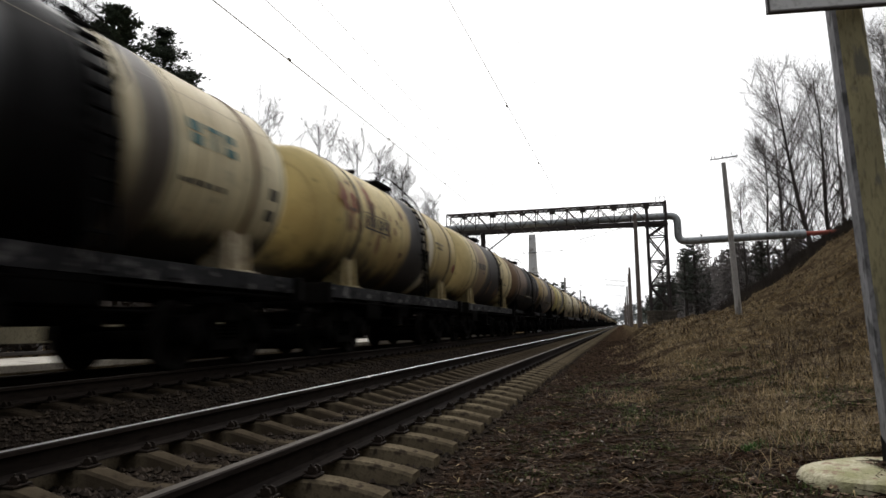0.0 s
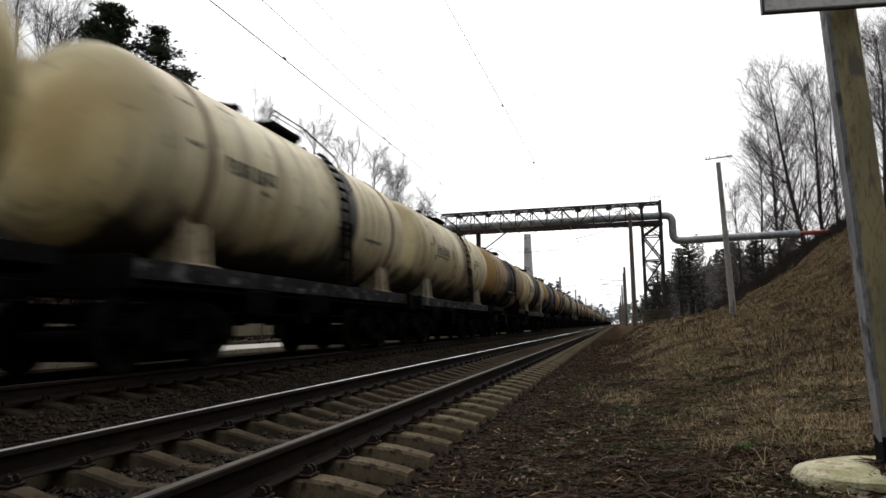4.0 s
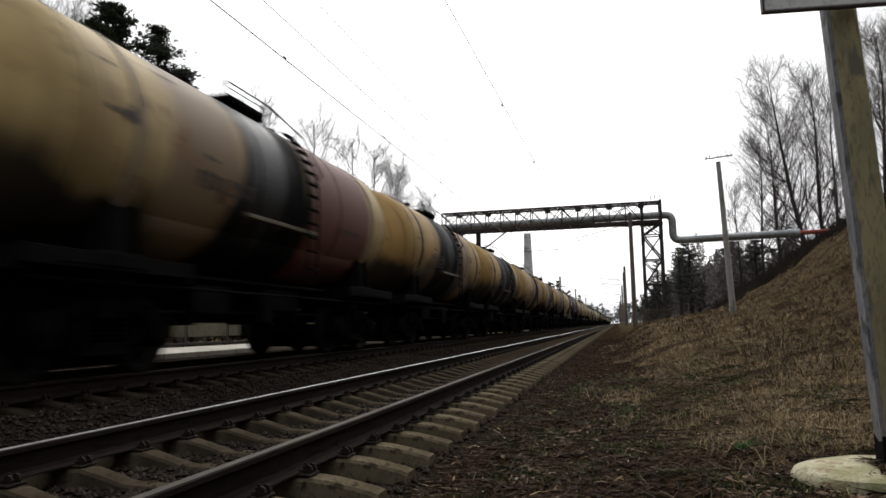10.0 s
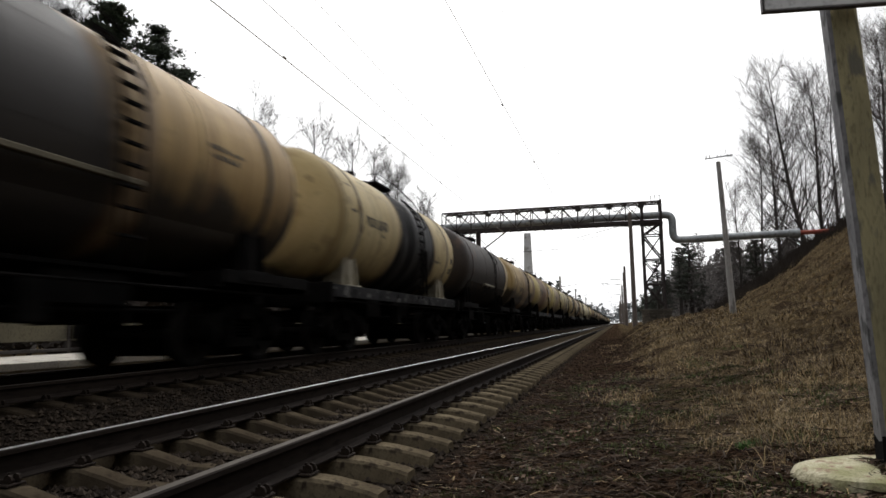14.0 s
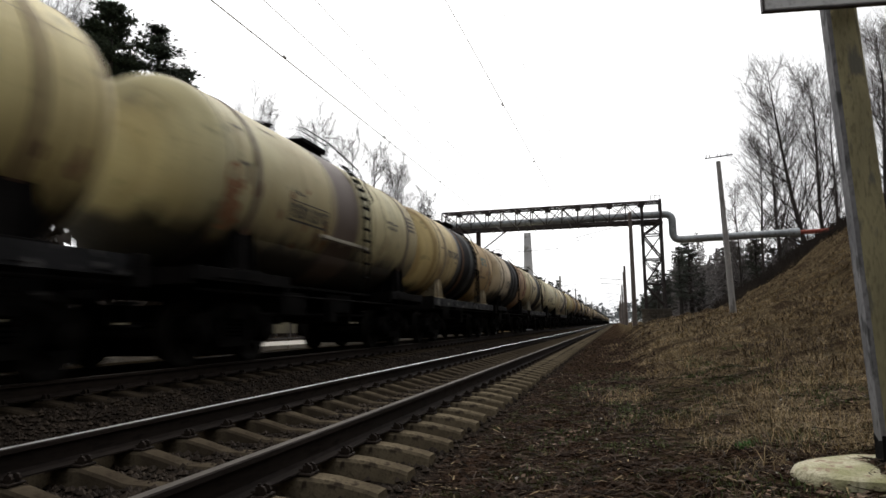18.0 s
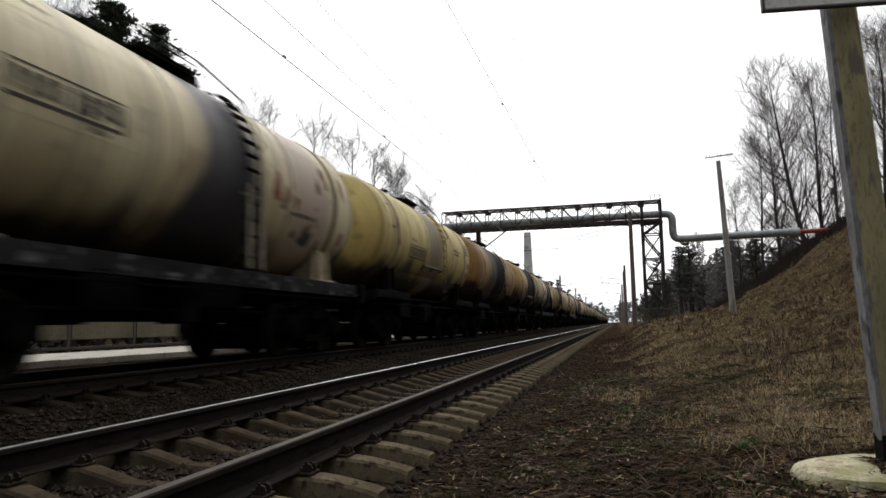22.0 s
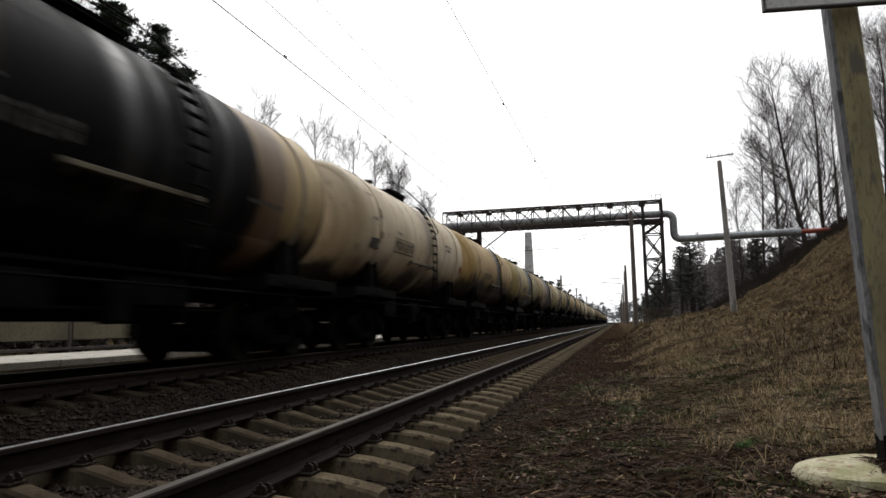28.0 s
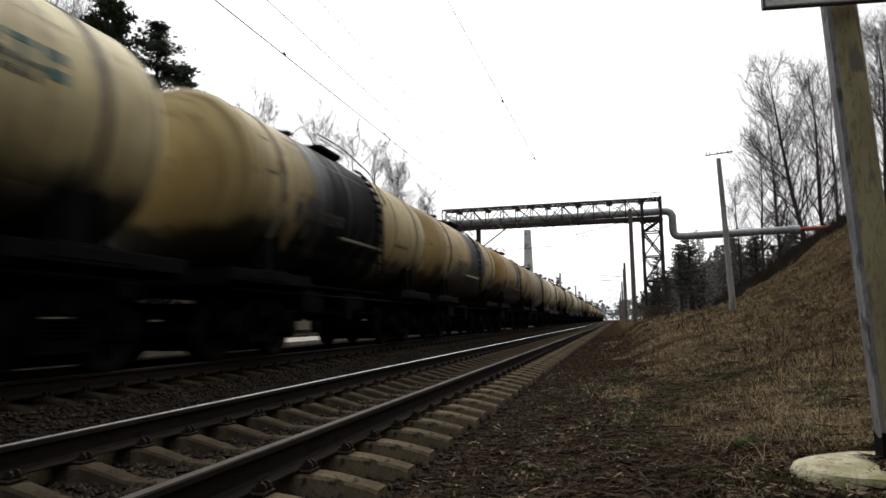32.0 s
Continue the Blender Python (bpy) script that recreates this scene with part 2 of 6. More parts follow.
DARKMOSS = mat("dark_moss", (0.030, 0.034, 0.012), (0.070, 0.072, 0.024), 0.95, 2, 12, bump=0, spec=0.1, island=0.4)
LUSH = mat("bright_green_tuft", (0.04, 0.11, 0.02), (0.07, 0.17, 0.03), 0.9, 6, 20, bump=0, spec=0.2)
# near-black jacket paint that also holds the lower barrel's shade
JACKET = mat("shaded_jacket_paint", (0.008, 0.007, 0.0065), (0.020, 0.015, 0.012), 0.85, 1.2, 16, c=(0.035, 0.022, 0.015), spec=0.1)
RED = mat("red_paint_marks", (0.19, 0.035, 0.03), (0.28, 0.07, 0.05), 0.8, 6, 40, bump=0)
GREEN = mat("green_panel_paint", (0.17, 0.19, 0.11), (0.27, 0.28, 0.18), 0.8, 6, 40, bump=0)
WIRE = mat("copper_wire", (0.40, 0.39, 0.38), (0.50, 0.49, 0.48), 0.6, 1, 10, bump=0)
INK = mat("dark_stencil_paint", (0.045, 0.042, 0.04), (0.085, 0.075, 0.065), 0.8, 6, 40, bump=0)
TEAL = mat("teal_stencil_paint", (0.05, 0.13, 0.13), (0.10, 0.20, 0.19), 0.8, 6, 40, bump=0)
BLUE = mat("blue_stencil_paint", (0.06, 0.13, 0.28), (0.10, 0.20, 0.36), 0.8, 6, 40, bump=0)
DULL = mat("dull_olive_strip", (0.10, 0.085, 0.055), (0.17, 0.145, 0.09), 0.8, 3, 30)
PALE = mat("pale_number_plate", (0.30, 0.27, 0.20), (0.40, 0.36, 0.28), 0.7, 6, 40, bump=0)


def tank_paint(name, shift, base, bands=(), rust=0.3, grime=0.55, gloss=0.5, belly=-0.85):
    """Weathered tank paint. bands: (where along the tank, half its width, ragged edge, colour) of spilt oil, soot,
    another paint or painted-in sheen.
    """
    lift = min(1.24, 0.82 / max(base))
    base = (base[0] * lift, base[1] * lift * 0.985, base[2] * lift * 0.86)
    m = bpy.data.materials.new(name)
    m.use_nodes = True
    n, l = m.node_tree.nodes, m.node_tree.links
    p = n["Principled BSDF"]
    co, sep = n.new("ShaderNodeTexCoord"), n.new("ShaderNodeSeparateXYZ")
    l.new(co.outputs["Object"], sep.inputs[0])

    def noise_node(s, detail, stretch):
        mp, q = n.new("ShaderNodeMapping"), n.new("ShaderNodeTexNoise")
        mp.inputs["Scale"].default_value = stretch
        mp.inputs["Location"].default_value = (shift, s, 1.7 * shift)
        l.new(co.outputs["Object"], mp.inputs["Vector"])
        l.new(mp.outputs[0], q.inputs["Vector"])
        q.inputs["Scale"].default_value, q.inputs["Detail"].default_value = s, detail
        return q.outputs["Fac"]

    def maths(op, x, y):
        q = n.new("ShaderNodeMath")
        q.operation = op
        for s, v in ((0, x), (1, y)):
            if isinstance(v, (int, float)):
                q.inputs[s].default_value = v
            else:
                l.new(v, q.inputs[s])
        return q.outputs[0]

    def ramp(src, lo, hi, to=1.0):
        q = n.new("ShaderNodeMapRange")
        q.interpolation_type = "SMOOTHSTEP"
        q.inputs[1].default_value, q.inputs[2].default_value, q.inputs[4].default_value = lo, hi, to
        l.new(src, q.inputs[0])
        return q.outputs[0]

    def mix(f, x, y):
        q = n.new("ShaderNodeMix")
        q.data_type = "RGBA"
        l.new(f, q.inputs[0])
        for s, v in ((6, x), (7, y)):
            if isinstance(v, tuple):
                q.inputs[s].default_value = (*v, 1)
            else:
                l.new(v, q.inputs[s])
        return q.outputs[2]

    patch = noise_node(0.7, 4, (1, 1, 1))
    streak = noise_node(1.6, 5, (0.15, 2.2, 0.12))
    grain = noise_node(18, 4, (1, 1, 1))
    col = mix(ramp(patch, 0.35, 0.7), base, tuple(v * k for v, k in zip(base, (0.78, 0.74, 0.66))))
    col = mix(ramp(streak, 0.48, 0.74, grime), col, tuple(v * 0.30 for v in base))
    blotch = noise_node(0.35, 5, (1, 0.8, 1.3))
    col = mix(ramp(blotch, 0.50, 0.66, 0.55), col, (base[0] * 0.55, base[1] * 0.47, base[2] * 0.38))
    drip = noise_node(2.2, 6, (0.10, 3.0, 0.08))
    col = mix(ramp(drip, 0.54, 0.68, 0.65), col, (base[0] * 0.38 + 0.01, base[1] * 0.30, base[2] * 0.22))
    scuff = noise_node(3.2, 6, (1, 1, 1))
    col = mix(ramp(scuff, 0.60, 0.68, 0.55), col, tuple(v * 0.34 for v in base))
    rusty = noise_node(1.1, 6, (1, 1.4, 0.8))
    col = mix(ramp(rusty, 0.60, 0.72, rust), col, (0.17, 0.085, 0.045))
    col = mix(ramp(grain, 0.55, 0.8, 0.35), col, tuple(v * 0.35 for v in base))
    soak = None
    # dried oil under the belly, ragged at its edge, with the belly's shade painted in
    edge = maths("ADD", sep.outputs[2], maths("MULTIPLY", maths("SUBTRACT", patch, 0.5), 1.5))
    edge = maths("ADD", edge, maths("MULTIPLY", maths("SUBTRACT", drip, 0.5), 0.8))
    # softer step above it: shade put into the paint's colour
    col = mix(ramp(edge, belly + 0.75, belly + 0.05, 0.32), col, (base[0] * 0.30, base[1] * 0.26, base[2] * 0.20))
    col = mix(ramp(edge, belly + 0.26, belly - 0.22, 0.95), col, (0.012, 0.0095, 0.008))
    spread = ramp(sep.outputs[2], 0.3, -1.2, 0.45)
    runs = noise_node(1.3, 6, (0.5, 4.5, 0.35))
    for where, half, ragged, colour in bands:
        off = maths("ABSOLUTE", maths("SUBTRACT", sep.outputs[1], where), 0)
        off = maths("ADD", off, maths("MULTIPLY", maths("SUBTRACT", streak, 0.5), ragged * 2.2))
        off = maths("ADD", off, maths("MULTIPLY", maths("SUBTRACT", patch, 0.5), ragged * 1.6))
        off = maths("ADD", off, maths("MULTIPLY", maths("SUBTRACT", runs, 0.5), 0.25 + ragged * 1.1))
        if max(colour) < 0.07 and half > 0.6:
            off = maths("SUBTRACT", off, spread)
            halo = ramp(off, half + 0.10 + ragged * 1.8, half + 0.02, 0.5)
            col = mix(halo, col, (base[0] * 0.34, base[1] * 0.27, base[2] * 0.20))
        f = ramp(off, half + 0.12 + ragged * 0.3, half - 0.12 - ragged * 0.3)
        col = mix(f, col, colour)
        if max(colour) < 0.03:
            soak = f if soak is None else maths("MAXIMUM", soak, f)
    l.new(col, p.inputs["Base Color"])
    rough = maths("ADD", maths("MULTIPLY", grain, 0.3), gloss)
    if soak is not None:
        # part of the spill is still wet
        wet = noise_node(0.55, 3, (0.25, 1.7, 0.35))
        wet = ramp(maths("ADD", wet, maths("MULTIPLY", maths("SUBTRACT", runs, 0.5), 0.25)), 0.51, 0.66)
        shine = maths("MULTIPLY", soak, wet)
        rough = maths("SUBTRACT", rough, maths("MULTIPLY", shine, 0.17))
        l.new(maths("ADD", maths("SUBTRACT", 0.35, maths("MULTIPLY", soak, 0.31)), maths("MULTIPLY", shine, 0.28)), p.inputs["Specular IOR Level"])
    l.new(rough, p.inputs["Roughness"])
    bm_ = n.new("ShaderNodeBump")
    bm_.inputs["Strength"].default_value, bm_.inputs["Distance"].default_value = 0.25, 0.02
    l.new(patch, bm_.inputs["Height"])
    l.new(bm_.outputs[0], p.inputs["Normal"])
    return m


# ---- mesh helpers ----
def link(name, data, material, parent=None, label="", m=None, slots=None):
    """Links mesh data as one object; material sits on the object's own slot."""
    ob = new(name, data)
    if material is not None:
        if not data.materials:
            data.materials.append(material)
        ob.material_slots[0].link = "OBJECT"
        ob.material_slots[0].material = material
    if parent is not None:
        ob.parent = parent
    if m is not None:
        ob.matrix_basis = m
    if label:
        ob["label"] = label
    return ob


def empty(name, m=None):
    ob = new(name)
    ob.empty_display_size = 0.2
    if m is not None:
        ob.matrix_basis = m
    return ob


def data_of(name, bm, smooth=False):
    me = bpy.data.meshes.new(name)
    bmesh.ops.recalc_face_normals(bm, faces=bm.faces)
    bm.to_mesh(me)
    bm.free()
    if smooth:
        me.shade_smooth()
        me.set_sharp_from_angle(angle=radians(38))
    return me


def part(name, bm, material, parent=None, label="", smooth=False, m=None):
    return link(name, data_of(name, bm, smooth), material, parent, label, m)


def box(bm, x0, x1, y0, y1, z0, z1, bevel=0.0, m=None):
    """A block between the given planes, its edges rounded by bevel."""
    mm = Matrix.Translation(((x0 + x1) / 2, (y0 + y1) / 2, (z0 + z1) / 2)) @ Matrix.Diagonal((x1 - x0, y1 - y0, z1 - z0, 1))
    r = bmesh.ops.create_cube(bm, size=1, matrix=(m @ mm) if m is not None else mm)
    if bevel:
        edges = list({e for v in r["verts"] for e in v.link_edges})
        bmesh.ops.bevel(bm, geom=edges, offset=bevel, segments=1, affect="EDGES", profile=0.5)
    return bm


def tube(bm, a, b, r0, r1=None, n=6, caps=True):
    """A tapered round bar from a to b."""
    a, b = Vector(a), Vector(b)
    r1 = r0 if r1 is None else r1
    q = (b - a).to_track_quat("Z", "Y").to_matrix().to_4x4()
    rings = []
    for c, r in ((a, r0), (b, r1)):
        rings.append([bm.verts.new(c + q @ Vector((r * math.cos(2 * math.pi * i / n), r * math.sin(2 * math.pi * i / n), 0))) for i in range(n)])
    for i in range(n):
        bm.faces.new((rings[0][i], rings[0][(i + 1) % n], rings[1][(i + 1) % n], rings[1][i]))
    if caps:
        bm.faces.new(rings[0][::-1])
        bm.faces.new(rings[1])
    return bm


def prism(bm, outline, axis, lo, hi):
    """Extrudes an outline of (u, v) along an axis: 'x' takes (y, z), 'y' takes (x, z)."""
    def at(u, v, w):
        return (w, u, v) if axis == "x" else (u, w, v) if axis == "y" else (u, v, w)
    a = [bm.verts.new(at(u, v, lo)) for u, v in outline]
    b = [bm.verts.new(at(u, v, hi)) for u, v in outline]
    k = len(outline)
    for i in range(k):
        bm.faces.new((a[i], a[(i + 1) % k], b[(i + 1) % k], b[i]))
    bm.faces.new(a[::-1])
    bm.faces.new(b)
    return bm


def lathe(bm, profile, axis="y", n=48, m=None):
    """Turns a profile of (along, radius) round an axis through the origin."""
    rings = []
    for s, r in profile:
        ring = []
        for i in range(n):
            c, d = r * math.cos(2 * math.pi * i / n), r * math.sin(2 * math.pi * i / n)
            v = Vector((c, s, d)) if axis == "y" else Vector((s, c, d)) if axis == "x" else Vector((c, d, s))
            ring.append(bm.verts.new(m @ v if m is not None else v))
        rings.append(ring)
    for p, q in zip(rings, rings[1:]):
        for i in range(n):
            bm.faces.new((p[i], p[(i + 1) % n], q[(i + 1) % n], q[i]))
    bm.faces.new(rings[0][::-1])
    bm.faces.new(rings[-1])
    return bm


def raw(name, verts, faces, material, parent=None, label="", m=None, smooth=False):
    me = bpy.data.meshes.new(name)
    me.from_pydata(verts, [], faces)
    me.update()
    if smooth:
        me.shade_smooth()
    return link(name, me, material, parent, label, m)


FAR_X, FAR_Z = -4.1, 0.15          # the second track: its axis, and its rail top above the first one's


# ---- ground ----
def smooth_step(a, b, v):
    v = min(1, max(0, (v - a) / (b - a)))
    return v * v * (3 - 2 * v)


def line(v, pts):
    for (a, p), (b, q) in zip(pts, pts[1:]):
        if v <= b:
            return p + (q - p) * max(0, (v - a)) / (b - a)
    return pts[-1][1]


NEAR = [(2.0, -0.42), (3.0, -0.36), (4.2, -0.14), (6, 0.15), (8, 0.75), (10, 1.7), (13, 3.9), (16, 6.1), (18, 7.3), (21, 8.6), (26, 9.2)]
AWAY = [(2.0, -0.42), (2.9, -0.30), (4.0, 0.45), (5, 0.7), (7.4, 1.0), (9.7, 1.45), (13, 3.45), (16, 5.7), (18, 6.9), (21, 8.4), (26, 9.2)]
FLAT = [(2.0, -0.42), (2.9, -0.3), (4.0, 0.25), (8, 0.6), (26, 1.2)]
BED = [(-400, -0.6), (-40, -0.5), (-9.9, -0.12), (-7.4, -0.2), (-6.0, -0.26), (-5.5, -0.115), (-4.6, -0.10), (-3.6, -0.10), (-2.75, -0.115), (-2.0, -0.37), (-1.3, -0.335), (-0.55, -0.315), (-0.35, -0.312), (0.35, -0.312), (0.55, -0.315), (1.30, -0.335), (1.5, -0.37), (1.8, -0.40), (2.0, -0.42)]


def height(x, y):
    if x <= 2.0:
        z = line(x, BED)
    else:
        w = smooth_step(6, 40, y)
        z = line(x, NEAR) * (1 - w) + line(x, AWAY) * w
        f = smooth_step(53, 62, y)
        z = z * (1 - f) + line(x, FLAT) * f
    rough = 0.0
    if x > 1.6 or x < -6.2:
        amp = 0.07 * min(1, max(0, abs(x - 1.6) / 2)) + 0.30 * smooth_step(4.5, 9, x)
        rough = amp * (noise.noise((x * 0.9, y * 0.5, 0)) + 0.7 * noise.noise((x * 2.4, y * 1.7, 3))) + 0.03 * noise.noise((x * 5.2, y * 4.4, 8))
    return z + rough


def span(pts):
    """Grid lines: (from, to, step) one after the other."""
    out = []
    for a, b, s in pts:
        k = max(1, round((b - a) / s))
        out += [a + (b - a) * i / k for i in range(k)]
    return out + [pts[-1][1]]


xs = span([(-900, -100, 160), (-100, -12, 11), (-12, -6.2, 0.8), (-6.2, 1.4, 0.25), (1.4, 8, 0.13), (8, 26, 0.6), (26, 100, 9), (100, 900, 160)])
ys = span([(-640, -80, 80), (-80, -8, 6), (-8, 2, 0.8), (2, 16, 0.16), (16, 70, 0.7), (70, 200, 5), (200, 1800, 100)])
verts = [(x, y, height(x, y)) for y in ys for x in xs]
nx = len(xs)
faces = []
for j in range(len(ys) - 1):
    for i in range(nx - 1):
        a = j * nx + i
        faces.append((a, a + 1, a + nx + 1, a + nx))
        
ground = raw("ground", verts, faces, GROUND, smooth=True)
tagged(ground, "dry brown grass bank, dark soil and oily track ballast", "ground", kind="structure")


# ---- tank wagons ----
R, AXIS, HALF = 1.5, 2.90, 5.42      # barrel radius, height of its axis over the rail, half its length
PITCH_Y = 12.02                      # wagon length over couplers


def barrel_mesh():
    rings = [-4.1, -3.2, -1.7, 0, 1.7, 3.2, 4.1]
    prof = [(-HALF + 0.62 * (1 - math.cos(math.pi / 2 * i / 9)), max(0.03, R * math.sin(math.pi / 2 * i / 9) ** 0.88)) for i in range(10)]
    body = prof + [(y, R) for y in rings] + [(-y, r) for y, r in reversed(prof)]
    return data_of("barrel", lathe(bmesh.new(), body, "y", 56), True)


def band_mesh(width=0.13, lift=0.018):
    """A strap or weld seam round the barrel."""
    bm, n = bmesh.new(), 56
    prof = [(-width / 2, R - 0.01), (-width / 2 + 0.01, R + lift), (width / 2 - 0.01, R + lift), (width / 2, R - 0.01)]
    rings = [[bm.verts.new((r * math.cos(2 * math.pi * i / n), y, r * math.sin(2 * math.pi * i / n))) for i in range(n)] for y, r in prof]
    for p, q in zip(rings, rings[1:]):
        for i in range(n):
            bm.faces.new((p[i], p[(i + 1) % n], q[(i + 1) % n], q[i]))
    return data_of("strap", bm, True)


def patch_on(bm, y0, y1, a0, a1, lift=0.006, side=1):
    """A painted rectangle on the barrel's side: along y, and between two angles above the horizontal, in degrees."""
    k = max(1, int(abs(a1 - a0) / 5))
    rows = []
    for i in range(k + 1):
        a = radians(a0 + (a1 - a0) * i / k)
        rows.append([bm.verts.new((side * (R + lift) * math.cos(a), y, (R + lift) * math.sin(a))) for y in (y0, y1)])
    for p, q in zip(rows, rows[1:]):
        bm.faces.new((p[0], p[1], q[1], q[0]))
    return bm


def bars(y0, y1, a0, a1, count, gap=0.3):
    """A line of characters that cannot be read: a row of short upright bars."""
    bm = bmesh.new()
    step = (y1 - y0) / count
    for i in range(count):
        for side in (1, -1):
            patch_on(bm, y0 + i * step, y0 + (i + 1 - gap) * step, a0, a1, side=side)
    return bm


def line_mesh(angle, y0, y1):
    """A lengthwise weld between two rows of plates."""
    return data_of("plate_seam", patch_on(bmesh.new(), y0, y1, angle, angle + 0.35, 0.004))


def stencil_mesh(tail):
    """Small lines of unreadable stencilled text."""
    bm, r = bmesh.new(), random.Random(3)
    for y, a, count, w in ((-3.35, 38, 4, 0.5), (-4.55, 26, 2, 0.35), (-4.5, 3, 3, 0.35), (-2.65, -2, 2, 0.4), (-2.55, -10, 2, 0.3),
                           *tail):
        for i in range(count):
            patch_on(bm, y + i * w / count, y + (i + r.uniform(0.4, 0.8)) * w / count, a, a + r.uniform(1.6, 3.2))
    return data_of("stencil_text", bm)


def frame_plate_mesh(lift, start):
    """The thin outline round the wagon's number."""
    bm = bmesh.new()
    for y0, y1, a0, a1 in ((start, start + 1.6, lift + 13.2, lift + 14), (start, start + 1.6, lift, lift + 1.4), (start, start + 0.04, lift, lift + 14), (start + 1.56, start + 1.6, lift, lift + 14)):
        patch_on(bm, y0, y1, a0, a1)
    return data_of("number_frame", bm)


def number_mesh(lift, start):
    """A row of eight figures that cannot be read: blocks with notches, of uneven height."""
    bm, r = bmesh.new(), random.Random(12)
    for i in range(8):
        y = start + i * 0.18 + (0.06 if i > 3 else 0)
        lo, hi = lift + r.uniform(2.4, 3.6), lift + r.uniform(10.6, 12.2)
        patch_on(bm, y, y + 0.05, lo, hi)
        patch_on(bm, y + 0.08, y + 0.13, lo + r.uniform(0, 4), hi - r.uniform(0, 3))
        patch_on(bm, y, y + 0.12, hi - 2, hi, 0.007)
        if i % 3:
            patch_on(bm, y, y + 0.12, lo, lo + 2, 0.007)
    return data_of("number_line", bm)


def panel_mesh():
    """A block of small unreadable lines near the barrel's end."""
    bm = bmesh.new()
    for k in range(4):
        patch_on(bm, 4.05, 4.60 - 0.06 * (k % 2), 6 + k * 4.4, 8.6 + k * 4.4)
    return data_of("info_panel", bm)


def blotch_mesh(seed, y0, y1, a0, a1, count, size):
    """Ragged patches of rust or old paint on the flank: uneven many-sided shapes that follow the barrel."""
    bm, r = bmesh.new(), random.Random(seed)
    for _ in range(count):
        y, a, w = r.uniform(y0, y1), r.uniform(a0, a1), size * r.uniform(0.35, 1.2)
        h, k = w * r.uniform(0.7, 2.4), 11
        rim = []
        for i in range(k):
            t, g = 2 * math.pi * i / k, r.uniform(0.55, 1.15)
            b = radians(a) + h * g * math.sin(t) / R
            rim.append(bm.verts.new(((R + 0.005) * math.cos(b), y + w * g * math.cos(t), (R + 0.005) * math.sin(b))))
        mid = bm.verts.new(((R + 0.006) * math.cos(radians(a)), y, (R + 0.006) * math.sin(radians(a))))
        for i in range(k):
            bm.faces.new((rim[i], rim[(i + 1) % k], mid))
    return data_of("rust_patch", bm)


def hatch_mesh():
    bm = bmesh.new()
    lathe(bm, [(R - 0.15, 0.32), (R + 0.10, 0.32), (R + 0.10, 0.37), (R + 0.14, 0.37)], "z", 20)
    return data_of("hatch_neck", bm, True)


def lid_mesh():
    bm = bmesh.new()
    lathe(bm, [(R + 0.14, 0.36), (R + 0.17, 0.34), (R + 0.21, 0.20), (R + 0.22, 0.03)], "z", 20)
    tube(bm, (0.2, 0, R + 0.19), (0.46, 0, R + 0.25), 0.022)
    tube(bm, (-0.12, 0, R + 0.16), (-0.12, 0, R + 0.28), 0.04)
    return data_of("hatch_lid", bm, True)


def deck_mesh(s):
    """The walkway round the hatch: a raised tread plate with a lip, on angle brackets."""
    bm = bmesh.new()
    z = R - 0.05
    box(bm, *sorted((s * 0.36, s * 0.78)), -1.05, 0.25, z, z + 0.025)
    box(bm, *sorted((s * 0.76, s * 0.78)), -1.05, 0.25, z - 0.03, z + 0.05)
    for y in (-1.05, 0.22):
        box(bm, *sorted((s * 0.36, s * 0.78)), y, y + 0.03, z - 0.05, z + 0.02)
    for y in (-0.8, 0.05):
        tube(bm, (s * 0.74, y, z), (s * 0.76, y, 1.24), 0.025)
        tube(bm, (s * 0.44, y, z), (s * 0.44, y, 1.38), 0.025)
    return data_of("walkway", bm)


def railing_mesh(s):
    bm = bmesh.new()
    z = R - 0.03
    for y in (-1.05, -0.4, 0.25):
        tube(bm, (s * 0.77, y, z), (s * 0.83, y, z + 0.20), 0.013)
    tube(bm, (s * 0.83, -1.05, z + 0.20), (s * 0.83, 0.25, z + 0.20), 0.014)
    tube(bm, (s * 0.80, -1.05, z + 0.12), (s * 0.80, 0.25, z + 0.12), 0.010)
    tube(bm, (s * 0.83, -1.05, z + 0.20), (s * 0.46, -1.05, z + 0.18), 0.012)
    if s > 0:                                            # grab rail that follows the ladder down
        a, b = (0.83, 0.25, z + 0.20), (1.28, 0.82, 1.16)
        c = (1.63, 0.86, 0.45)
        tube(bm, a, b, 0.017)
        tube(bm, b, c, 0.017)
        tube(bm, c, (1.49, 0.86, 0.30), 0.017)
    return data_of("railing", bm)


def valve_mesh(h):
    """A flanged valve on the crown."""
    return data_of("crown_valve", lathe(bmesh.new(), [(R - 0.05, 0.10), (R + h * 0.6, 0.10), (R + h * 0.62, 0.15), (R + h, 0.13), (R + h + 0.01, 0.03)], "z", 10), True)


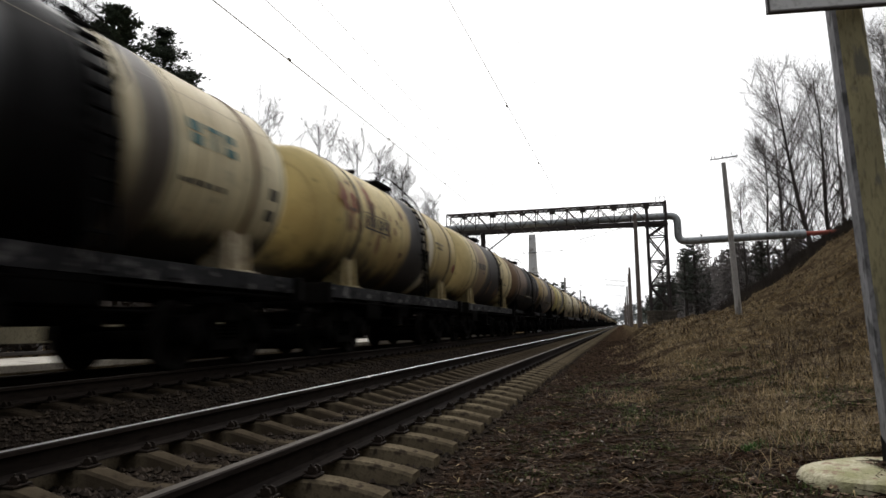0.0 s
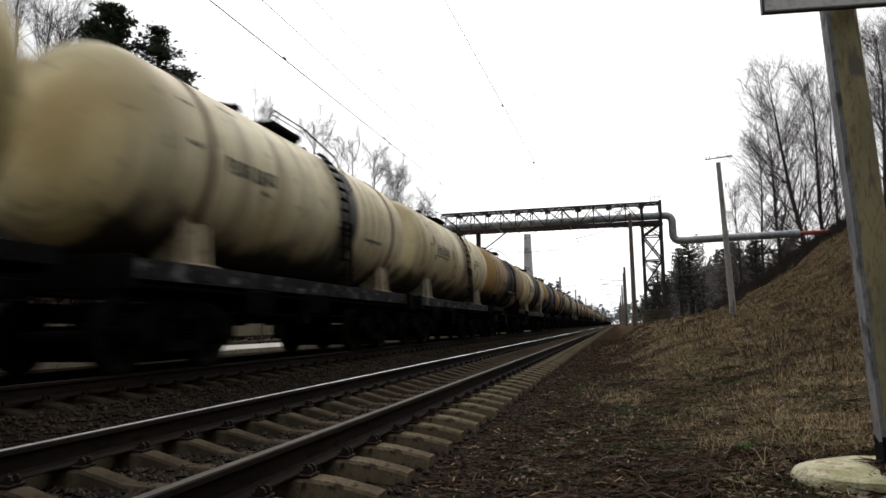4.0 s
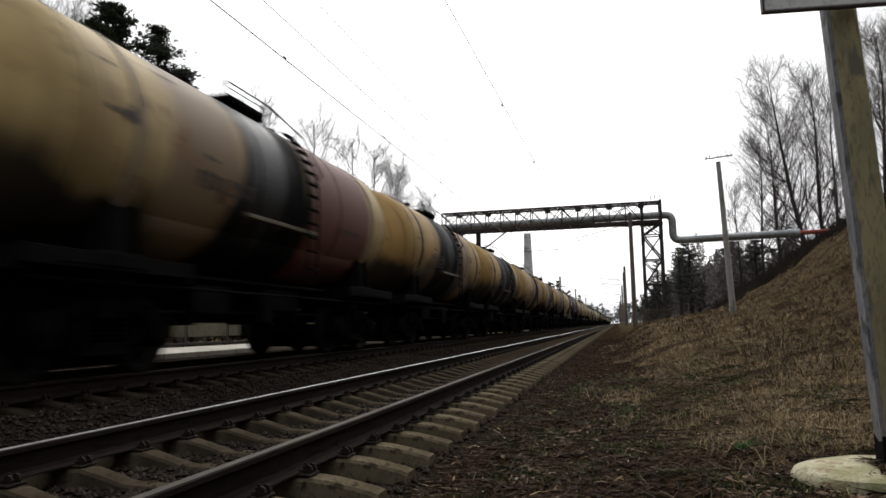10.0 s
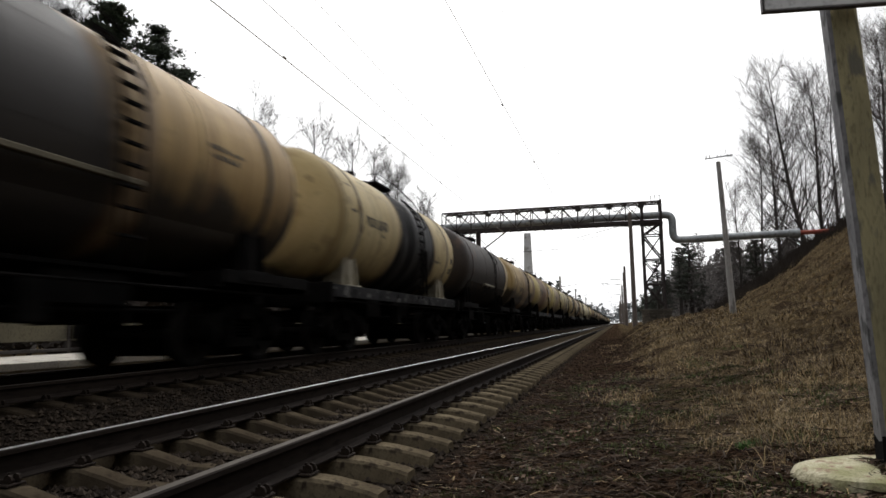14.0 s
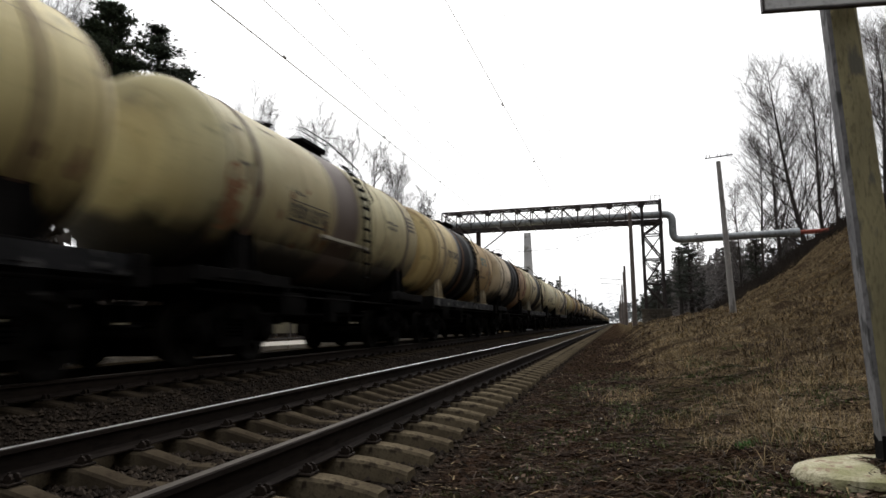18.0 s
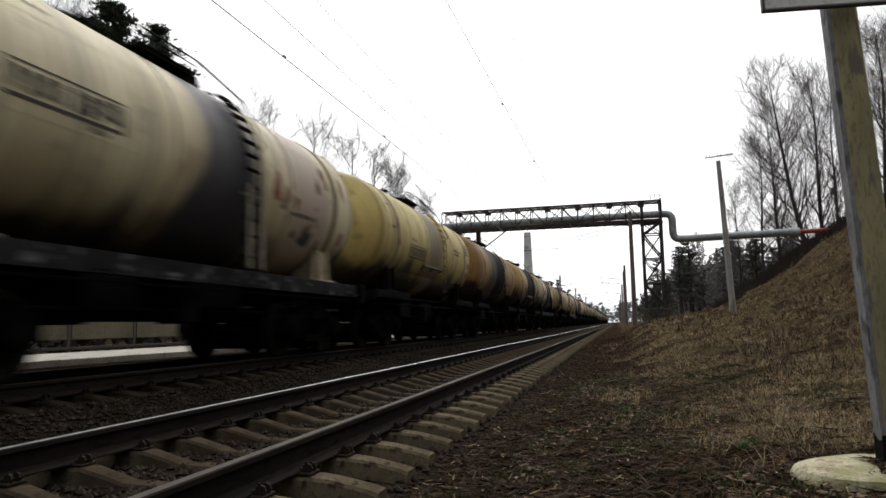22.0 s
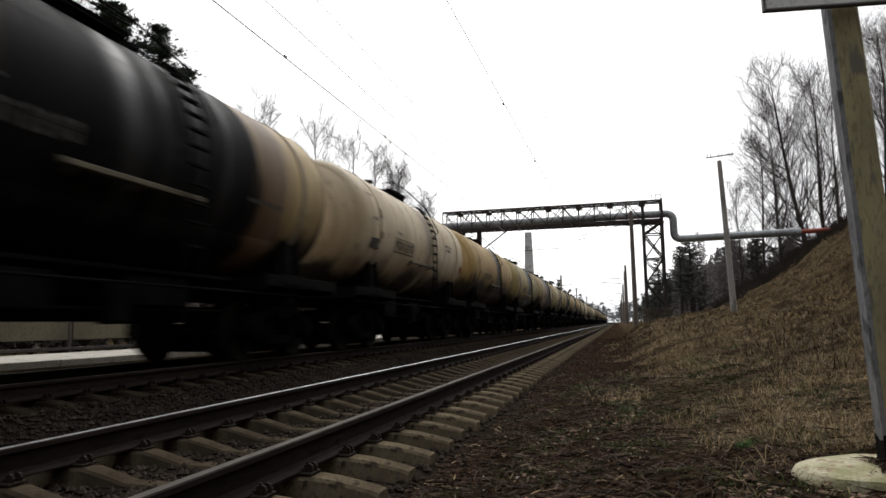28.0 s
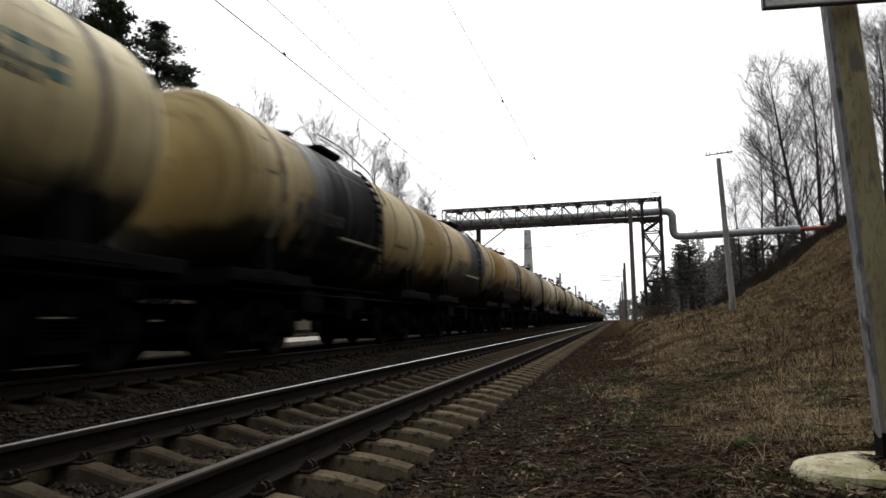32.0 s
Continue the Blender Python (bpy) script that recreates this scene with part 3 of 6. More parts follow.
def ladder_mesh(side, top_deg=48, foot=-1.62):
    """A ladder that follows the barrel from the walkway and drops to the frame."""
    bm = bmesh.new()
    path = []
    for a in range(top_deg, -1, -8):
        r = R + 0.09
        path.append((r * math.cos(radians(a)), r * math.sin(radians(a))))
    path += [(R + 0.09, -0.5), (R + 0.08, -1.0), (R + 0.02, foot)]
    y = 0.62
    for o in (-0.19, 0.19):
        for (x0, z0), (x1, z1) in zip(path, path[1:]):
            tube(bm, (side * x0, y + o, z0), (side * x1, y + o, z1), 0.018, n=5)
    run = []
    for (x0, z0), (x1, z1) in zip(path, path[1:]):
        d = math.hypot(x1 - x0, z1 - z0)
        k = max(1, round(d / 0.28))
        run += [(x0 + (x1 - x0) * i / k, z0 + (z1 - z0) * i / k) for i in range(k)]
    for x, z in run:
        box(bm, side * x - 0.045, side * x + 0.03, y - 0.19, y + 0.19, z - 0.016, z + 0.016)
    return data_of("ladder", bm)


def stile_mesh():
    bm = bmesh.new()
    box(bm, R + 0.12, R + 0.17, -0.025, 0.025, -1.5, -0.25, 0.006)
    box(bm, R + 0.02, R + 0.15, -0.02, 0.02, -0.40, -0.36)
    return data_of("ladder_stile", bm)


def guard_mesh(side):
    """The slanting edge strip of the heating jacket with its brackets."""
    bm = bmesh.new()
    a = radians(-24)
    for y0, y1 in ((-1.5, 0.9),):
        x, z = side * (R + 0.10) * math.cos(a), (R + 0.10) * math.sin(a)
        box(bm, x - 0.05, x + 0.05, y0, y1, z - 0.035, z + 0.035, 0.01)
        for y in (-1.3, -0.3, 0.7):
            tube(bm, (x, y, z), (side * (R - 0.03) * math.cos(a - 0.1), y, (R - 0.03) * math.sin(a - 0.1)), 0.025)
    return data_of("jacket_strip", bm)


def saddle_mesh(side):
    """The tapered plate leg that carries the barrel, with ribs."""
    bm = bmesh.new()
    z0, z1 = 1.42 - AXIS, -0.78
    prism(bm, [(-0.42, z0), (0.42, z0), (0.33, z1), (-0.33, z1)], "x", side * 1.18 - 0.02, side * 1.18 + 0.03)
    for y in (-0.25, 0.25):
        prism(bm, [(side * 0.7, z0), (side * 1.3, z0), (side * 1.24, z1 + 0.03), (side * 0.7, z1 - 0.35)], "y", y - 0.015, y + 0.015)
    box(bm, *(sorted((side * 0.95, side * 1.32))), -0.46, 0.46, z0 - 0.03, z0 + 0.02, 0.008)
    return data_of("saddle", bm)


def sill_mesh(side):
    """A channel side sill with stub lugs and pale wear plates."""
    bm = bmesh.new()
    x = side * 1.38
    a, b = sorted((x, x - side * 0.10))
    box(bm, min(x, x - side * 0.02), max(x, x - side * 0.02), -5.45, 5.45, 1.16, 1.40)
    box(bm, a, b, -5.45, 5.45, 1.38, 1.405, 0)
    box(bm, a, b, -5.45, 5.45, 1.155, 1.18, 0)
    for y in (-5.0, -3.9, -2.2, -0.9, 0.9, 2.2, 3.9, 5.0):
        box(bm, min(x, x + side * 0.015), max(x, x + side * 0.015), y - 0.14, y + 0.14, 1.2, 1.34)
    return data_of("side_sill", bm)


def stub_mesh(end):
    """The end platform over a bogie: deck plate, side lips and end beam."""
    bm = bmesh.new()
    y0, y1 = sorted((end * 2.75, end * 5.5))
    box(bm, -1.42, 1.42, y0, y1, 1.34, 1.37)
    for y in (y0, y1):
        box(bm, -1.40, 1.40, y - 0.06, y + 0.06, 1.14, 1.35)
    return data_of("end_platform", bm)


def lip_mesh(end, s):
    """The channel along the platform's side, with a worn rubbing strip."""
    bm = bmesh.new()
    y0, y1 = sorted((end * 2.75, end * 5.5))
    box(bm, s * 1.42 - 0.02, s * 1.42 + 0.02, y0, y1, 1.20, 1.39, 0.006)
    box(bm, s * 1.42 - 0.035, s * 1.42 + 0.035, y0 + 0.5, y1 - 0.9, 1.25, 1.30)
    return data_of("side_lip", bm)


def beam_mesh(end):
    bm = bmesh.new()
    y = end * 5.5
    box(bm, -1.5, 1.5, y - 0.07, y + 0.07, 1.02, 1.42, 0.012)
    for s in (1, -1):
        tube(bm, (s * 1.3, y + end * 0.09, 0.55), (s * 1.3, y + end * 0.09, 1.25), 0.018)
        tube(bm, (s * 1.0, y + end * 0.09, 0.55), (s * 1.0, y + end * 0.09, 1.25), 0.018)
        for z in (0.58, 0.85):
            box(bm, s * 1.15 - 0.17, s * 1.15 + 0.17, y + end * 0.04, y + end * 0.2, z - 0.015, z + 0.015)
    return data_of("end_beam", bm)


def spine_mesh():
    bm = bmesh.new()
    for s in (1, -1):
        box(bm, s * 0.24 - 0.03, s * 0.24 + 0.03, -5.5, 5.5, 0.98, 1.36)
    box(bm, -0.3, 0.3, -5.5, 5.5, 1.34, 1.38)
    return data_of("centre_sill", bm)


def block_mesh(name, *size):
    return data_of(name, box(bmesh.new(), *size))


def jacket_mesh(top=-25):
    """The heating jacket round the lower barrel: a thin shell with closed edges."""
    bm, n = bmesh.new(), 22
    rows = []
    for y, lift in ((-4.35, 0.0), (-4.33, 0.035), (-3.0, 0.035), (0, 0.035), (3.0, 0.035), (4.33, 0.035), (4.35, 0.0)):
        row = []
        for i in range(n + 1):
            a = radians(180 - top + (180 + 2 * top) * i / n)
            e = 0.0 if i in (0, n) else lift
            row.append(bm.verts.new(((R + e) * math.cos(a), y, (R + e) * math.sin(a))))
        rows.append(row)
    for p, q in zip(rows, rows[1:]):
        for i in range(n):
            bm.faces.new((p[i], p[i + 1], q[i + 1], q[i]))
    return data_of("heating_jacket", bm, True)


def coupler_mesh(end):
    bm = bmesh.new()
    a, b = sorted((end * 5.5, end * 5.85))
    box(bm, -0.11, 0.11, a, b, 0.93, 1.17, 0.02)
    a, b = sorted((end * 5.75, end * 6.09))
    box(bm, -0.20, 0.12, a, b, 0.88, 1.22, 0.05)
    box(bm, 0.10, 0.24, a, (a + b) / 2, 0.92, 1.18, 0.03)
    return data_of("coupler", bm)


def brake_mesh():
    bm = bmesh.new()
    lathe(bm, [(-1.5, 0.03), (-1.5, 0.19), (-1.0, 0.19), (-0.95, 0.1), (-0.8, 0.03)], "y", 14, Matrix.Translation((0.5, 0, 0.98)))
    lathe(bm, [(0.3, 0.05), (0.35, 0.16), (1.15, 0.16), (1.2, 0.05)], "y", 14, Matrix.Translation((-0.5, 0, 0.95)))
    tube(bm, (0.5, -0.8, 0.98), (0.25, 2.2, 0.95), 0.025)
    tube(bm, (1.3, -5.3, 1.08), (1.3, 5.3, 1.08), 0.022)
    box(bm, 0.95, 1.15, -0.35, -0.05, 0.62, 1.1, 0.02)
    for x in (-0.35, 0.15, 0.75):
        tube(bm, (x, -3.0, 0.78), (x, 3.0, 0.80), 0.03)
    box(bm, -0.7, 0.8, -1.9, -1.75, 0.60, 1.3, 0.02)
    box(bm, -0.7, 0.8, 1.5, 1.62, 0.62, 1.3, 0.02)
    box(bm, 0.72, 0.86, -1.9, -0.9, 0.76, 1.2, 0.02)
    box(bm, 0.70, 0.84, 0.2, 1.5, 0.84, 1.25, 0.02)
    box(bm, -0.8, -0.7, -2.3, 2.3, 0.66, 1.3, 0.02)
    return data_of("brake_gear", bm, True)


def outlet_mesh():
    bm = bmesh.new()
    lathe(bm, [(-R - 0.42, 0.05), (-R - 0.40, 0.13), (-R - 0.18, 0.13), (-R - 0.15, 0.2), (-R + 0.1, 0.24)], "z", 14)
    return data_of("outlet_valve", bm, True)


def side_frame_mesh(side):
    """A cast bogie side: arched top, openings, axle boxes and a nest of springs."""
    bm = bmesh.new()
    x = side * 1.02
    top = [(-1.22, 0.58), (-1.15, 0.72), (-0.70, 0.78), (-0.40, 0.94), (0.40, 0.94), (0.70, 0.78), (1.15, 0.72), (1.22, 0.58)]
    for (a, b), (c, d) in zip(top, top[1:]):
        prism(bm, [(a, b), (c, d), (c, d - 0.15), (a, b - 0.15)], "x", x - 0.09, x + 0.09)
    low = [(-0.66, 0.62), (-0.42, 0.26), (0.42, 0.26), (0.66, 0.62)]
    for (a, b), (c, d) in zip(low, low[1:]):
        prism(bm, [(a, b), (c, d), (c, d + 0.13), (a, b + 0.14)], "x", x - 0.08, x + 0.08)
    for y in (-0.36, 0.36):
        box(bm, x - 0.08, x + 0.08, y - 0.06, y + 0.06, 0.3, 0.9, 0.01)
    for y in (-0.925, 0.925):
        lathe(bm, [(side * 0.88 if side > 0 else -1.20, 0.04), (side * 0.9 if side > 0 else -1.19, 0.15), (1.16 if side > 0 else -0.9, 0.15), (1.20 if side > 0 else -0.88, 0.05)], "x", 12, Matrix.Translation((0, y, 0.475)))
        prism(bm, [(y - 0.2, 0.40), (y - 0.2, 0.66), (y + 0.2, 0.66), (y + 0.2, 0.40), (y + 0.15, 0.40), (y + 0.15, 0.6), (y - 0.15, 0.6), (y - 0.15, 0.40)], "x", x - 0.08, x + 0.08)
    return data_of("side_frame", bm, True)


def spring_mesh(side):
    bm = bmesh.new()
    for y in (-0.2, 0.0, 0.2):
        for k in range(5):
            lathe(bm, [(0.38 + k * 0.055, 0.05), (0.385 + k * 0.055, 0.085), (0.41 + k * 0.055, 0.085), (0.415 + k * 0.055, 0.05)], "z", 8, Matrix.Translation((side * 1.02, y, 0)))
    return data_of("spring_nest", bm)


def bolster_mesh():
    bm = bmesh.new()
    box(bm, -1.15, 1.15, -0.22, 0.22, 0.66, 0.92, 0.03)
    lathe(bm, [(0.9, 0.05), (0.9, 0.2), (1.08, 0.2), (1.08, 0.05)], "z", 14)
    for y in (-0.48, 0.48):
        box(bm, -0.95, 0.95, y - 0.05, y + 0.05, 0.16, 0.62, 0.02)
    box(bm, -0.9, 0.9, -0.45, 0.45, 0.13, 0.30, 0.03)
    return data_of("bogie", bm)


def wheelset_mesh():
    bm = bmesh.new()
    tube(bm, (-1.1, 0, 0), (1.1, 0, 0), 0.08, n=10)
    for s in (1, -1):
        prof = [(0.715, 0.12), (0.715, 0.50), (0.745, 0.505), (0.76, 0.477), (0.85, 0.465), (0.85, 0.40), (0.80, 0.37), (0.79, 0.17), (0.86, 0.14), (0.87, 0.08)]
        lathe(bm, [(s * a, b) for a, b in (prof if s > 0 else prof[::-1])], "x", 28)
        for k in range(4):
            a = math.pi / 2 * k + 0.3
            box(bm, s * 0.815 - 0.02, s * 0.815 + 0.02, 0.26 * math.cos(a) - 0.04, 0.26 * math.cos(a) + 0.04, 0.26 * math.sin(a) - 0.04, 0.26 * math.sin(a) + 0.04)
    return data_of("wheelset", bm, True)


def logo_mesh():
    """A painted mark of three plain blocks, the middle one a column with a cap."""
    bm = bmesh.new()
    for y0, y1, a0, a1 in ((2.25, 2.53, 10.4, 16.5), (2.29, 2.57, 3.5, 9.2), (2.66, 2.99, 13.6, 16.5), (2.77, 2.88, 3.5, 13.2), (3.08, 3.36, 3.5, 8.2), (3.08, 3.16, 8.5, 16.5), (3.19, 3.36, 11.5, 16.5)):
        patch_on(bm, y0, y1, a0, a1)
    return data_of("logo_mark", bm)


def bracket_mesh():
    """Rusty strap fittings on the flank."""
    bm = bmesh.new()
    for y0, y1, a0, a1 in ((-4.08, -3.92, 6, 9.5), (-4.08, -3.92, 13, 15), (-4.05, -3.94, 6, 15), (-3.98, -3.86, -12, -6)):
        patch_on(bm, y0, y1, a0, a1, 0.03)
    return data_of("strap_bracket", bm)


def placard_mesh(a):
    bm = bmesh.new()
    patch_on(bm, 4.38, 4.62, a, a + 7, 0.008)
    return data_of("hazard_placard", bm)


def dark_plate_mesh():
    bm = bmesh.new()
    patch_on(bm, -4.55, -3.95, -22, -13, 0.02)
    return data_of("dark_plate", bm)


M = dict(valve=valve_mesh(0.21), valve_low=valve_mesh(0.12), bracket=bracket_mesh(), barrel=barrel_mesh(), strap=band_mesh(), seam=band_mesh(0.03, 0.008), neck=hatch_mesh(), lid=lid_mesh(), deck=deck_mesh(1), deck_b=deck_mesh(-1), rail=railing_mesh(1), rail_b=railing_mesh(-1),
         ladder=ladder_mesh(1), stile=stile_mesh(), strip=guard_mesh(1), strip_b=guard_mesh(-1), saddle=saddle_mesh(1), saddle_b=saddle_mesh(-1),
         sill=sill_mesh(1), sill_b=sill_mesh(-1), stub_a=stub_mesh(-1), stub_b=stub_mesh(1), lip_a=lip_mesh(-1, 1), lip_a_b=lip_mesh(-1, -1), lip_b=lip_mesh(1, 1), lip_b_b=lip_mesh(1, -1), beam_a=beam_mesh(-1), beam_b=beam_mesh(1),
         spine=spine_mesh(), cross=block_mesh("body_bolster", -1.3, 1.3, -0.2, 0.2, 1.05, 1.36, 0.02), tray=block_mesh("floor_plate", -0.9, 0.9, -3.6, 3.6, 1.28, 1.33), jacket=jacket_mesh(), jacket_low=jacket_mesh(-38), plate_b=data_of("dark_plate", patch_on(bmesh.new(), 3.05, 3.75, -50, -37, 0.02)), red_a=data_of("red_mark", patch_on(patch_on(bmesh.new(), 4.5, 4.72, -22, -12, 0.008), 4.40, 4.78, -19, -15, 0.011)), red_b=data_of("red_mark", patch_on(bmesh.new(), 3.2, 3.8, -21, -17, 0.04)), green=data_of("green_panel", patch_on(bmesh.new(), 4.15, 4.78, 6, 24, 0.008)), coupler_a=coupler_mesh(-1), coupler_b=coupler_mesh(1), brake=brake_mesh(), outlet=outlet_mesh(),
         side=side_frame_mesh(1), side_b=side_frame_mesh(-1), spring=spring_mesh(1), spring_b=spring_mesh(-1), bolster=bolster_mesh(),
         wheels=wheelset_mesh(), number=number_mesh(-20, -2.75), number_mid=number_mesh(-7, -3.6), panel=panel_mesh(), stencil=stencil_mesh(((2.25, 5, 9, 0.9), (2.3, 0, 7, 0.7))), stencil_b=stencil_mesh(((2.15, -17, 5, 1.1),)), line=line_mesh(31, -4.8, 4.8), line_b=line_mesh(-12, -4.8, 1.6), frame=frame_plate_mesh(-20, -2.83), frame_mid=frame_plate_mesh(-7, -3.68),
         logo=logo_mesh(), placard=placard_mesh(-12), placard_b=placard_mesh(-25), plate=dark_plate_mesh())

# paints
CREAM, WHITE, YELLOW, OCHRE = (0.58, 0.49, 0.29), (0.66, 0.60, 0.45), (0.52, 0.42, 0.20), (0.42, 0.285, 0.125)
TAN, BEIGE, BROWN, MAROON, PINK = (0.45, 0.345, 0.19), (0.43, 0.375, 0.26), (0.24, 0.165, 0.095), (0.13, 0.045, 0.035), (0.58, 0.50, 0.41)
OIL, SOOT, GREY, RUSTY, DRAB = (0.009, 0.0085, 0.009), (0.035, 0.030, 0.027), (0.15, 0.15, 0.16), (0.17, 0.09, 0.05), (0.25, 0.20, 0.13)

def B(a, b, ragged, colour):
    """A band from a to b along the tank."""
    return ((a + b) / 2, (b - a) / 2, ragged, colour)


def L(a, b, ragged, colour):
    return B(a - 0.55, b - 0.55, ragged, colour)


